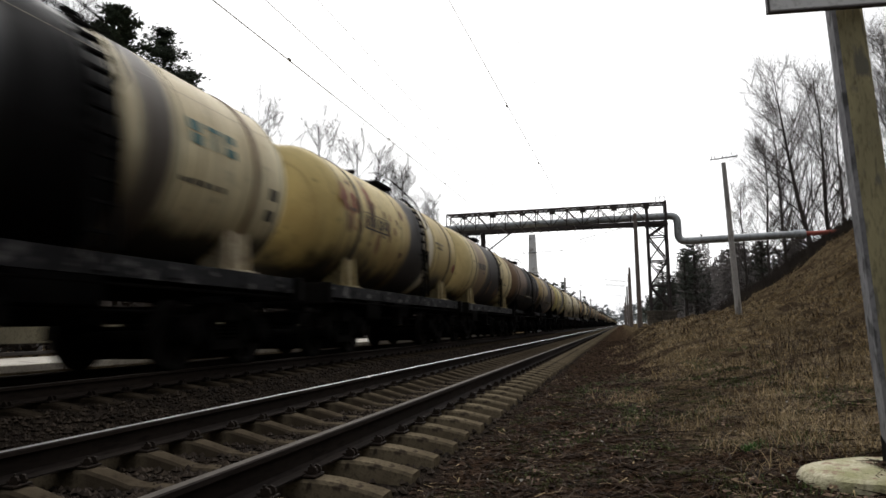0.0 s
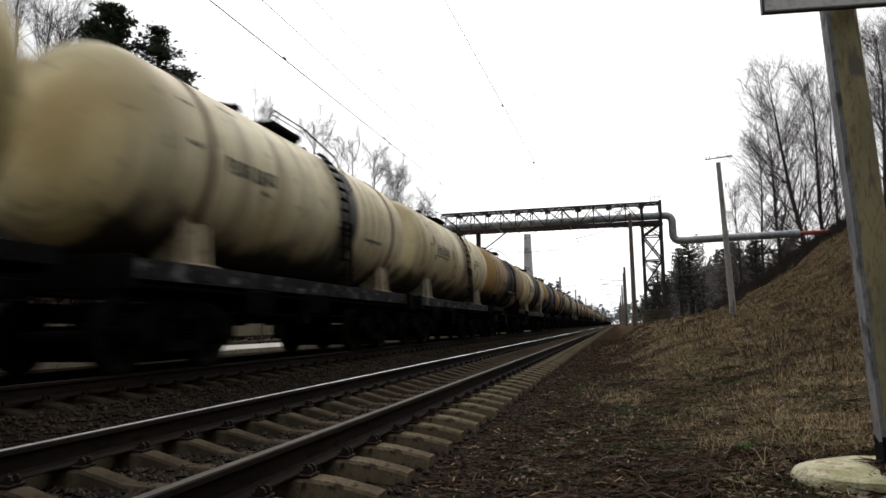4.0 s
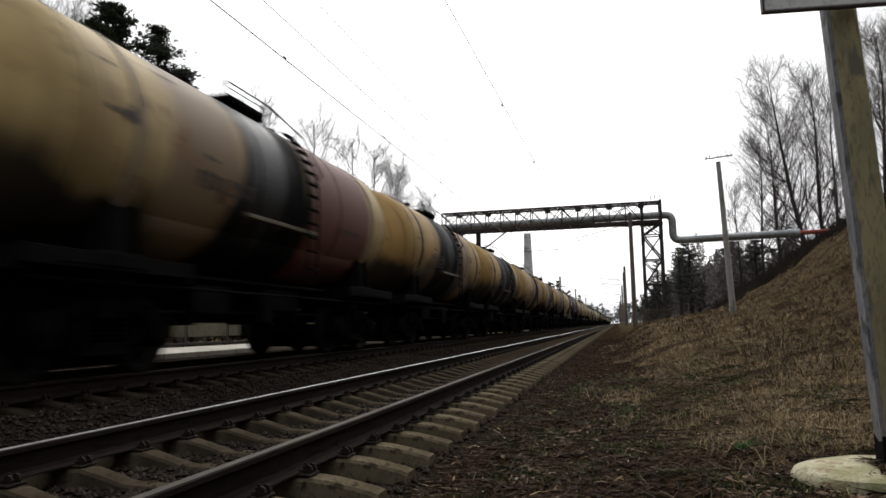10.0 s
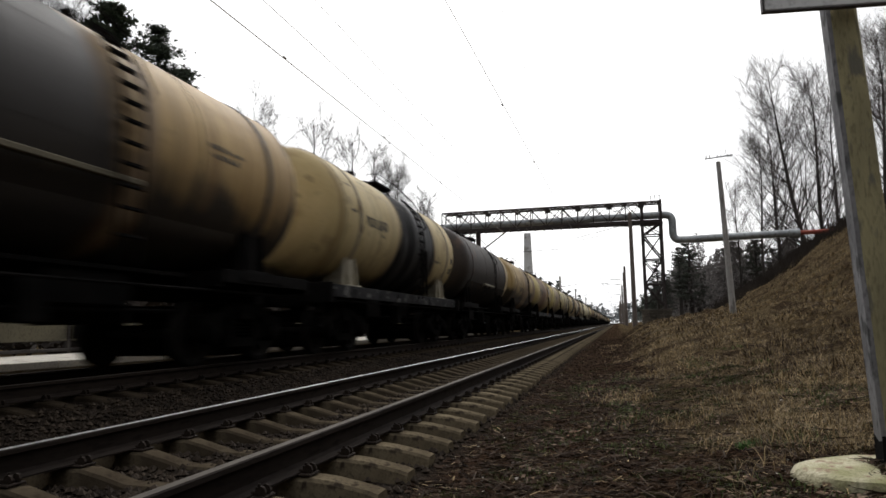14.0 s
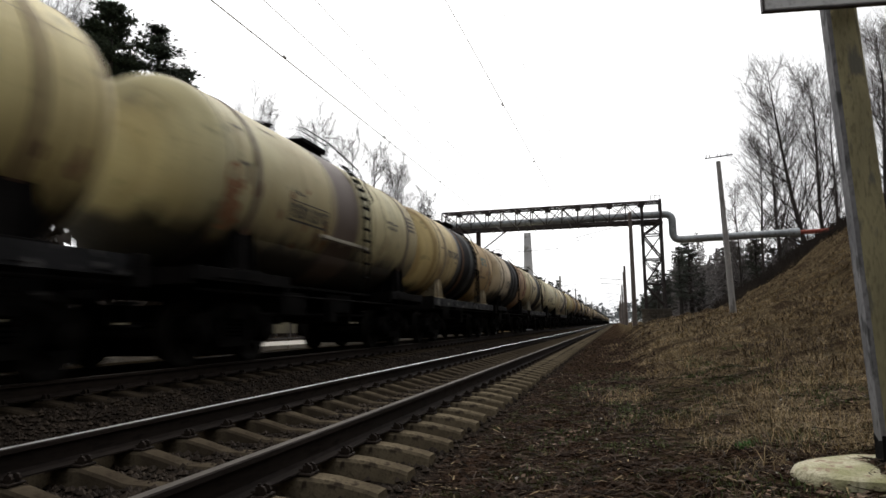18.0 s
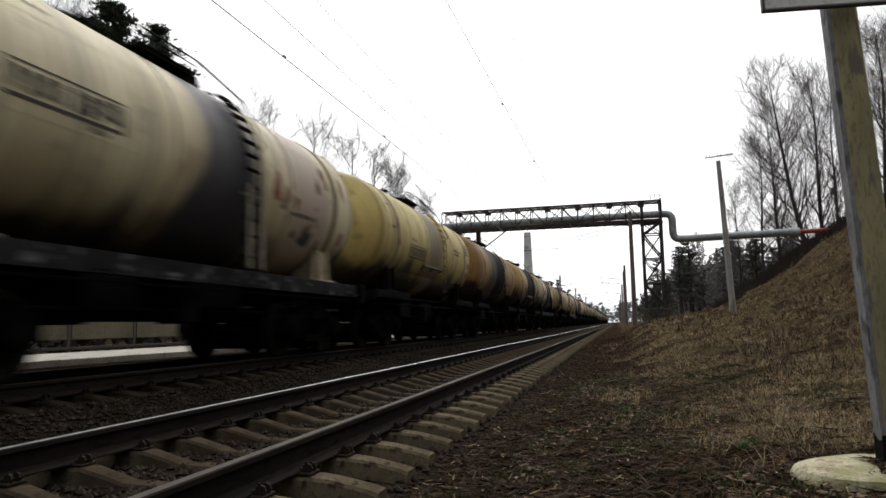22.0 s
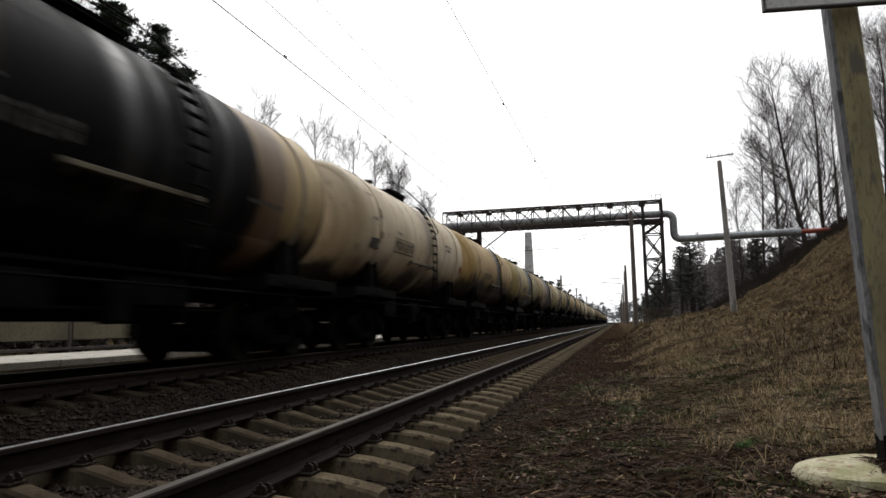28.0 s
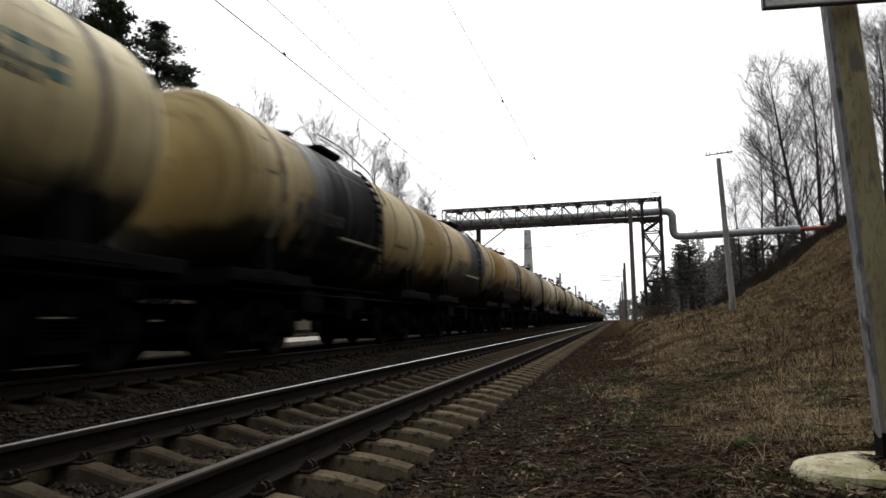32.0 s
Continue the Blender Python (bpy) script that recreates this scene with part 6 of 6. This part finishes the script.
# ---- pipe bridge over the tracks ----
def pipe_bridge():
    t = empty("pipe_bridge", P((0, 52, 0)))
    tagged(t, "rusty steel lattice bridge that carries an insulated pipe over the tracks", "pipe bridge")
    x0, x1, zb, zt, dy = -10.2, 6.1, 7.98, 9.42, 0.65
    for y in (-dy, dy):
        for z, h in ((zb, 0.10), (zt, 0.055)):
            bm = bmesh.new()
            box(bm, x0, x1, y - 0.05, y + 0.05, z - h, z + h)
            part("chord", bm, TRUSS, t)
        k = 13
        step = (4.85 - x0) / k
        for i in range(k + 1):
            x = x0 + i * step
            bm = bmesh.new()
            box(bm, x - 0.035, x + 0.035, y - 0.03, y + 0.03, zb, zt)
            part("upright", bm, TRUSS, t)
            if i < k:
                bm = bmesh.new()
                a, b = (x, x + step) if i % 2 else (x + step, x)
                tube(bm, (a, y, zb), (b, y, zt - 0.05), 0.035, n=4)
                tube(bm, (b, y, zb + 0.4), (a, y, zt - 0.05), 0.025, n=4)
                part("diagonal", bm, TRUSS, t)
            if i % 2:
                bm = bmesh.new()
                box(bm, x - 0.22, x + 0.22, y - 0.04, y + 0.04, zt - 0.22, zt - 0.04)
                part("gusset", bm, TRUSS, t)
    for i in range(26):
        bm = bmesh.new()
        x = x0 + (x1 - x0) * i / 25
        box(bm, x - 0.05, x + 0.05, -dy, dy, zb - 0.14, zb - 0.02)
        part("cross_tie", bm, TRUSS, t)
    bm = bmesh.new()
    box(bm, x0, x1, 0.35, 0.6, zt + 0.06, zt + 0.10)
    for i in range(40):
        x = x0 + (x1 - x0) * i / 39
        box(bm, x - 0.1, x + 0.02, 0.30, 0.64, zt + 0.07, zt + 0.13)
    part("walkway", bm, TRUSS, t)
    # tower
    xl, xr, base = 4.85, 6.15, 1.6
    for x in (xl, xr):
        for y in (-dy, dy):
            bm = bmesh.new()
            box(bm, x - 0.09, x + 0.09, y - 0.09, y + 0.09, base, zt + (0.12 if x == xr else 0.05))
            part("tower_leg", bm, TRUSS, t)
    levels = [base + 0.2, 3.4, 5.2, 7.0, 7.9]
    for y in (-dy, dy):
        for i, (a, b) in enumerate(zip(levels, levels[1:])):
            bm = bmesh.new()
            tube(bm, (xl if i % 2 else xr, y, a), (xr if i % 2 else xl, y, b), 0.06, n=4)
            tube(bm, (xr if i % 2 else xl, y, a), (xl if i % 2 else xr, y, b), 0.035, n=4)
            tube(bm, (xl, y, b), (xr, y, b), 0.05, n=4)
            part("tower_brace", bm, TRUSS, t)
    for x in (xl, xr):
        for i, (a, b) in enumerate(zip(levels, levels[1:])):
            bm = bmesh.new()
            tube(bm, (x, -dy if i % 2 else dy, a), (x, dy if i % 2 else -dy, b), 0.035, n=4)
            part("tower_brace", bm, TRUSS, t)
    bm = bmesh.new()
    box(bm, xl - 0.15, xr + 0.15, -dy, dy, zb - 0.2, zb - 0.1)
    part("tower_deck", bm, TRUSS, t)
    bm = bmesh.new()
    for x in (5.5, 5.8, 6.15):
        tube(bm, (x, -dy, zt), (x, -dy, zt + 0.45), 0.02, n=4)
    tube(bm, (5.5, -dy, zt + 0.4), (6.15, -dy, zt + 0.4), 0.02, n=4)
    part("guard_rail", bm, TRUSS, t)
    bm = bmesh.new()
    box(bm, xl - 0.30, xr + 0.35, -0.95, 0.95, -0.2, base - 0.08, 0.03)
    plinth = part("plinth", bm, PLINTH, t, "low soiled stone plinth under the tower")
    rs = random.Random(44)
    for row in range(5):
        x = xl - 0.36 - 0.25 * (row % 2)
        while x < xr + 0.3:
            x1 = x + rs.uniform(0.36, 0.58)
            bm = bmesh.new()
            d = rs.uniform(0.0, 0.05)
            box(bm, max(x, xl - 0.36), min(x1, xr + 0.42) - 0.025, -1.03 - d, -0.9, base - 1.50 + row * 0.285, base - 1.24 + row * 0.285, 0.02)
            part("stone", bm, PLINTH, plinth)
            x = x1
    bm = bmesh.new()
    box(bm, xl - 0.42, xr + 0.47, -1.08, 1.08, base - 0.075, base, 0.02)
    part("coping", bm, PLINTH, plinth)
    # support beyond the far track
    for x in (-7.45, -9.0):
        bm = bmesh.new()
        box(bm, x - 0.16, x + 0.16, -0.16, 0.16, -0.6, zb - 0.1)
        part("column", bm, TRUSS, t)
    bm = bmesh.new()
    tube(bm, (-7.4, 0, 6.3), (-5.2, 0, zb - 0.1), 0.06, n=5)
    part("knee_brace", bm, TRUSS, t)
    return t


pipe_bridge()


def elbow_path(pts, radius, k=6):
    """Rounds the corners of a line of points."""
    out = [Vector(pts[0])]
    for a, b, c in zip(pts, pts[1:], pts[2:]):
        a, b, c = Vector(a), Vector(b), Vector(c)
        p, q = b + (a - b).normalized() * radius, b + (c - b).normalized() * radius
        for i in range(k + 1):
            u = i / k
            out.append(p * (1 - u) ** 2 + b * 2 * u * (1 - u) + q * u * u)
    return out + [Vector(pts[-1])]


def sweep(bm, pts, r, n=14):
    rings = []
    for i, p in enumerate(pts):
        d = (pts[min(i + 1, len(pts) - 1)] - pts[max(i - 1, 0)]).normalized()
        u = Vector((0, 1, 0))
        v = d.cross(u).normalized()
        rings.append([bm.verts.new(p + r * (u * math.cos(2 * math.pi * k / n) + v * math.sin(2 * math.pi * k / n))) for k in range(n)])
    for a, b in zip(rings, rings[1:]):
        for k in range(n):
            bm.faces.new((a[k], a[(k + 1) % n], b[(k + 1) % n], b[k]))
    bm.faces.new(rings[0][::-1])
    bm.faces.new(rings[-1])
    return bm


def heating_pipe():
    t = empty("heating_pipe", P((0, 51.75, 0)))
    tagged(t, "galvanised insulated heating pipe with a bend, red-primed at its end", "pipe")
    pts = elbow_path([(-12, 0, 8.35), (6.95, 0, 8.45), (6.95, 0, 6.55), (15.1, 0, 6.68)], 0.55)
    part("run", sweep(bmesh.new(), pts, 0.27), GALV, t, "grey galvanised cladding", smooth=True)
    for i in range(9):
        bm = bmesh.new()
        x = -10 + i * 1.75
        lathe(bm, [(x - 0.04, 0.26), (x - 0.04, 0.285), (x + 0.04, 0.285), (x + 0.04, 0.26)], "x", 14, P((0, 0, 8.35 + 0.1 * (x + 12) / 19)))
        part("clamp_ring", bm, GALV, t)
    bm = bmesh.new()
    lathe(bm, [(14.6, 0.2), (14.6, 0.33), (15.3, 0.33), (15.3, 0.2)], "x", 14, P((0, 0, 6.66)))
    part("sleeve", bm, GALV, t, smooth=True)
    bm = bmesh.new()
    tube(bm, (15.2, 0, 6.68), (18.5, 0, 6.75), 0.16, n=12)
    part("bare_end", bm, REDPIPE, t, "red-primed bare pipe end", smooth=True)


heating_pipe()


# ---- platform beyond the far track ----
def platform():
    t = empty("platform", P((-7.15, 0, 0)))
    tagged(t, "low station platform of pale concrete slabs behind the train", "platform", kind="structure")
    rr = random.Random(4)
    bm = bmesh.new()
    box(bm, -3.1, -0.12, -30, 58, -0.5, 0.12)
    part("core", bm, PLATFORM, t)
    bm = bmesh.new()
    box(bm, -1.55, 0.0, -1.485, 1.485, 0.0, 0.14, 0.012)
    me = data_of("slab", bm)
    for i in range(29):
        for k in range(2):
            link("slab", me, PLATFORM, t, "", P((-k * 1.56, -27 + i * 3.0 + rr.uniform(-0.01, 0.01), 0.03 + rr.uniform(-0.006, 0.006))))
    for i in range(29):
        bm = bmesh.new()
        box(bm, -0.42, -0.22, -27 + i * 3.0 - 1.4, -27 + i * 3.0 + 1.4, -0.5, 0.03)
        part("support_block", bm, MASTC, t)


platform()


def fence():
    t = empty("platform_fence", P((-10.6, 0, 0.05)))
    tagged(t, "beige board fence with dark posts along the platform", "fence")
    bm = bmesh.new()
    box(bm, -0.05, 0.05, -0.05, 0.05, -0.3, 1.25, 0.008)
    post = data_of("post", bm)
    bm = bmesh.new()
    box(bm, -0.02, 0.02, 0.08, 2.32, 0.42, 1.15, 0.006)
    panel = data_of("panel", bm)
    bm = bmesh.new()
    box(bm, -0.03, 0.03, -0.02, 2.42, 0.16, 0.24, 0.006)
    rail_ = data_of("rail", bm)
    for i in range(34):
        y = -24 + i * 2.4
        link("post", post, BARK, t, "", P((0, y, 0)))
        link("panel", panel, FENCE, t, "", P((0.04, y, 0)))
        link("rail", rail_, BARK, t, "", P((0.03, y, 0)))


fence()


# ---- trees ----
def limbs(pieces, keep):
    verts, faces = [], []
    for a, b, r0, r1, depth in pieces:
        if depth not in keep:
            continue
        n = 7 if depth == 0 else 4 if depth == 1 else 3
        q = (b - a).to_track_quat("Z", "Y").to_matrix()
        k = len(verts)
        for c, rad in ((a, r0), (b, r1)):
            for i in range(n):
                t = 2 * math.pi * i / n
                verts.append(tuple(c + q @ Vector((rad * math.cos(t), rad * math.sin(t), 0))))
        for i in range(n):
            faces.append((k + i, k + (i + 1) % n, k + n + (i + 1) % n, k + n + i))
    return verts, faces


def chain(r, start, way, length, r0, r1, steps, wander, lift, depth, out):
    """A curved limb; gives back the points along it with their directions."""
    p, d, pts = Vector(start), Vector(way).normalized(), []
    for i in range(steps):
        d = (d + Vector((r.gauss(0, 1), r.gauss(0, 1), r.gauss(0, 1))) * wander + Vector((0, 0, lift))).normalized()
        q = p + d * (length / steps)
        a, b = r0 + (r1 - r0) * i / steps, r0 + (r1 - r0) * (i + 1) / steps
        out.append((p, q, a, b, depth))
        pts.append((p, q, d))
        p = q
    return pts


def sideways(r, d, spread, up):
    side = d.orthogonal().normalized()
    side.rotate(Matrix.Rotation(r.uniform(0, 2 * math.pi), 3, d))
    return (d * 0.8 + side * spread + Vector((0, 0, up))).normalized()


def bare_tree(name, seed, tall, radius, fan, wide, bark, label, twig_r=0.011, low=0.3, lift=0.10, twigs=None):
    """A leafless tree: a trunk, rising limbs, branches and fine twigs that make a rounded airy crown.
    fan: limbs, branches to a limb, twigs to a branch, sprigs to a twig."""
    r = random.Random(seed)
    out = []
    trunk = chain(r, (0, 0, -0.5), (r.uniform(-0.06, 0.06), r.uniform(-0.06, 0.06), 1), tall, radius, 0.03, 12, 0.035, 0.05, 0, out)
    for k in range(fan[0]):
        u = low + (0.97 - low) * (k + r.random()) / fan[0]
        p, q, d = trunk[min(11, int(u * 12))]
        long = wide * tall * (math.sin(math.pi * (0.22 + 0.72 * (u - low) / (1 - low))) ** 0.8) * r.uniform(0.7, 1.1)
        thick = radius * (1 - u) * 0.34 + 0.012
        limb = chain(r, p + (q - p) * r.random(), sideways(r, d, r.uniform(0.5, 0.95), 0), long, thick, twig_r * 2, 6, 0.09, lift, 1, out)
        for _ in range(fan[1]):
            i = r.randint(0, 5)
            p1, q1, d1 = limb[i]
            bough = chain(r, p1 + (q1 - p1) * r.random(), sideways(r, d1, r.uniform(0.35, 0.8), 0.1), long * r.uniform(0.35, 0.65) * (1.2 - i * 0.12), twig_r * 1.7, twig_r * 0.9, 4, 0.14, lift * 0.8, 2, out)
            for _ in range(fan[2]):
                p2, q2, d2 = bough[r.randint(0, 3)]
                twig = chain(r, p2 + (q2 - p2) * r.random(), sideways(r, d2, r.uniform(0.3, 0.7), 0.1), r.uniform(0.7, 1.7), twig_r, twig_r * 0.6, 2, 0.15, lift, 3, out)
                for _ in range(fan[3]):
                    p3, q3, d3 = twig[r.randint(0, 1)]
                    chain(r, p3 + (q3 - p3) * r.random(), sideways(r, d3, r.uniform(0.4, 0.9), 0.1), r.uniform(0.3, 0.9), twig_r * 0.8, twig_r * 0.5, 1, 0, 0, 3, out)
    t = empty(name)
    tagged(t, label, "tree", "bare trees")
    raw("trunk", *limbs(out, (0,)), bark, t, smooth=True)
    tagged(raw("crown_frame", *limbs(out, (1,)), BARK, t), kind="stuff")
    raw("crown", *limbs(out, (2, 3)), twigs or TWIG, t, "fine leafless twigs")
    return t


def pine(seed, tall, label, tiers=13, spread=3.7, bare=0.35, tuft=1.0, needles=None, taper=0.62):
    """A pine: bare lower trunk, whorls of limbs, and needle tufts at their ends."""
    r = random.Random(seed)
    t = empty("pine_tree")
    tagged(t, label, "tree", "pine trees")
    bm = bmesh.new()
    lathe(bm, [(-0.5, 0.28), (tall * 0.5, 0.19), (tall, 0.04)], "z", 8)
    part("trunk", bm, BARK, t, smooth=True)
    verts, faces, lv, lf = [], [], [], []
    for k in range(tiers):
        u = k / (tiers - 1)
        z = tall * (bare + (1 - bare) * u)
        reach = spread * (1 - u) ** taper * r.uniform(0.65, 1.12) + 0.4 * tuft
        for j in range(r.randint(5, 7)):
            a = r.uniform(0, 2 * math.pi)
            rc = reach * r.uniform(0.55, 1.1)
            tip = Vector((math.cos(a) * rc, math.sin(a) * rc, rc * r.uniform(0.05, 0.35)))
            root = Vector((0, 0, min(tall * 0.99, z + r.uniform(-0.6, 0.6) * tall * (1 - bare) / tiers)))
            v, f = limbs([(root, root + tip, 0.05, 0.015, 1)], (1,))
            lf += [tuple(i + len(lv) for i in q) for q in f]
            lv += v
            for _ in range(int(22 + rc * 34 * (1 if tuft > 0.8 else 0.6))):
                s = r.uniform(0.25, 1.06)
                c = root + tip * s + Vector((r.gauss(0, 0.15 + 0.16 * s), r.gauss(0, 0.15 + 0.16 * s), r.gauss(0.05, 0.075))) * tuft
                size = r.uniform(0.15, 0.30) * tuft
                for _ in range(6):
                    d = Vector((r.gauss(0, 1) + tip.x / rc * 0.5, r.gauss(0, 1) + tip.y / rc * 0.5, r.gauss(0.55, 0.6))).normalized()
                    o = d.orthogonal().normalized() * size * 0.20
                    b = len(verts)
                    verts += [tuple(c - d * size * 0.3 - o), tuple(c - d * size * 0.3 + o), tuple(c + d * size)]
                    faces.append((b, b + 1, b + 2))
    raw("crown_frame", lv, lf, BARK, t)
    raw("crown", verts, faces, needles or NEEDLE, t, "dark green needle tufts")
    return t


# left of the train
p1 = pine(21, 20.0, "tall dark pine with ragged needle tufts, behind the platform", 18, 3.8, 0.4)
p1.matrix_basis = P((-25, 32.3, -0.4))
for x, y, s, a in ((-25, 36.4, 1.02, 80), (-25.2, 39.3, 0.93, 200), (-27, 34.5, 0.98, 140), (-26, 42.3, 0.80, 300)):
    q = copy_thing(p1, P((x, y, -0.4)) @ Matrix.Rotation(radians(a), 4, "Z"))
    q.scale = (s, s, s)
b1 = bare_tree("bare_tree", 31, 21.5, 0.19, (34, 10, 5, 1), 0.27, BARK, "bare young tree with a rounded crown of fine twigs", 0.0060, 0.3, 0.035, BARK)
b2 = bare_tree("bare_tree", 32, 22, 0.2, (32, 10, 5, 1), 0.24, BIRCH, "bare birch with pale trunk and fine twigs", 0.0060, 0.3, 0.035, BARK)
b1.matrix_basis = P((-27, 53.9, -0.4))
b2.matrix_basis = P((-30, 32.8, -0.4))
for x, y, s, a, src in [(-26, 66.8, 1.1, 40, b1), (-25, 71, 1.02, 130, b1), (-25, 79, 1.1, 10, b2), (-26, 83, 0.98, 260, b1), (-24, 88, 1.06, 90, b1), (-24, 96, 0.95, 190, b2),
                        (-28, 112, 1.0, 60, b2), (-30, 30, 1.0, 200, b2), (-31, 35.7, 1.02, 20, b2), (-26, 130, 1.0, 10, b2)]:
    q = copy_thing(src, P((x, y, -0.4)) @ Matrix.Rotation(radians(a), 4, "Z"))
    q.scale = (s, s, s)

# right, on and behind the bank
r1 = bare_tree("bare_tree", 41, 22.6, 0.32, (42, 11, 5, 2), 0.31, BARK, "tall bare alder with dark trunk and fine twigs, behind the bank", 0.0066, 0.16, 0.07)
r2 = bare_tree("bare_tree", 42, 22.5, 0.26, (32, 10, 4, 2), 0.25, BARK, "tall bare tree with a slim dark trunk, behind the bank", 0.0072, 0.26, 0.10)
r1.matrix_basis = P((20.1, 66, 0.4)) @ Matrix.Rotation(radians(-7.5), 4, "Y")
r2.matrix_basis = P((21.3, 67, 0.6)) @ Matrix.Rotation(radians(-2), 4, "Y")
for x, y, s, a, src in [(16.0, 68, 0.74, 50, r2), (18.0, 70, 0.86, 280, r1), (14.6, 72, 0.6, 160, r2), (23.4, 72, 0.95, 120, r2),
                        (25.2, 64, 1.1, 10, r2), (27.6, 66, 1.12, 90, r2), (29, 70, 1.15, 180, r1), (33, 72, 1.1, 300, r2)]:
    q = copy_thing(src, P((x, y, 0.6)) @ Matrix.Rotation(radians(a), 4, "Z"))
    q.scale = (s, s, s)


def wood(name, count, area, tall, wide, material, label, seed, tris=150, leafy=1.0):
    """Far conifers in one mesh: ragged cones of many small faces round thin trunks."""
    r = random.Random(seed)
    verts, faces = [], []
    for _ in range(count):
        x, y = area(r)
        h, w = r.uniform(*tall), r.uniform(*wide)
        z0 = line(x, FLAT) - 0.3 if x > 2 else -0.5
        for _ in range(tris):
            u = r.random() ** 0.8
            rad = w * (1 - u) * r.uniform(0.4, 1.1) + 0.1
            a = r.uniform(0, 2 * math.pi)
            c = Vector((x + rad * math.cos(a), y + rad * math.sin(a), z0 + h * (0.08 + 0.92 * u)))
            s = r.uniform(0.25, 0.6) * (w / 2.2) * leafy
            d = Vector((r.gauss(0, 1), r.gauss(0, 1), r.gauss(-0.3, 0.6))).normalized() * s
            o = d.orthogonal().normalized() * s * 0.6
            b = len(verts)
            verts += [tuple(c - o), tuple(c + o), tuple(c + d * 1.6)]
            faces.append((b, b + 1, b + 2))
    return tagged(raw(name, verts, faces, material), label, "woods", kind="stuff")


def wedge(r):
    y = r.uniform(75, 130)
    return 2.73 + y * r.uniform(0.072, 0.40), y


wood("conifer_wood", 380, wedge, (5.5, 10), (1.1, 2.0), TWIG, "dark young wood and undergrowth beyond the pipe bridge", 51, 500, 0.4)
p2 = pine(23, 9.0, "dark pine in the wood beyond the pipe bridge", 12, 2.0, 0.3, 0.5, WOODS, 0.55)
p2.matrix_basis = P((10.6, 78, 0.6))
rw = random.Random(15)
for k in range(54):
    y = rw.uniform(70, 110)
    x, s = 2.73 + y * (rw.uniform(0.10, 0.36) if k < 34 else rw.uniform(0.078, 0.12) if k < 44 else rw.uniform(0.046, 0.08)), rw.uniform(0.5, 1.05 if k < 44 else 0.75)
    q = copy_thing(p2, P((x, y, 0.4)) @ Matrix.Rotation(rw.uniform(0, 6.28), 4, "Z"))
    q.scale = (s * rw.uniform(0.9, 1.2), s * rw.uniform(0.9, 1.2), s * rw.uniform(0.85, 1.1))
wood("distant_wood", 260, lambda r: (r.choice((-1, 1)) * r.uniform(12, 40), r.uniform(160, 420)), (8, 15), (2.5, 4.5), SPRUCE, "woods along the line in the distance", 53, 60)
wood("distant_wood", 420, lambda r: (r.uniform(-500, 500), r.uniform(650, 1000)), (14, 24), (6, 14), HAZE, "woods on the horizon with haze painted into their colour", 54, 50)
wood("background_wood", 200, lambda r: (r.uniform(-120, -34), r.uniform(0, 140)), (7, 12), (2, 4), BRUSH, "leafless thicket behind the platform", 55, 120)
wood("thicket", 300, lambda r: (r.uniform(-36, -14), r.uniform(-14, 90)), (4.5, 8), (1.5, 3), BRUSH, "dense dark thicket behind the platform fence", 57, 260, 0.5)
# out of view: added to keep low side light off the train
wood("bank_wood", 170, lambda r: (r.uniform(23, 42), r.uniform(-70, 46)), (17, 22), (2.2, 3.6), SPRUCE, "unseen conifers added to block low light from the right", 56, 120)


def brush(r, x, y):
    z, h = height(x, y), r.uniform(0.3, 0.95)
    a, s = r.uniform(0, 6.28), r.uniform(0.1, 0.5)
    w = 0.012
    dx, dy = math.cos(a) * s * h, math.sin(a) * s * h
    return [(x - w, y, z - 0.05), (x + w, y, z - 0.05), (x + dx, y + dy, z + h)], [(0, 1, 2)]


def bank_end(r):
    return 9.5 + 16 * r.random() ** 0.8, r.uniform(48, 55)


scatter("brush", 15000, BRUSH, "dark leafless brush along the bank's far crest", bank_end, brush, 61, "brush")

# ---- what moves ----
motions()
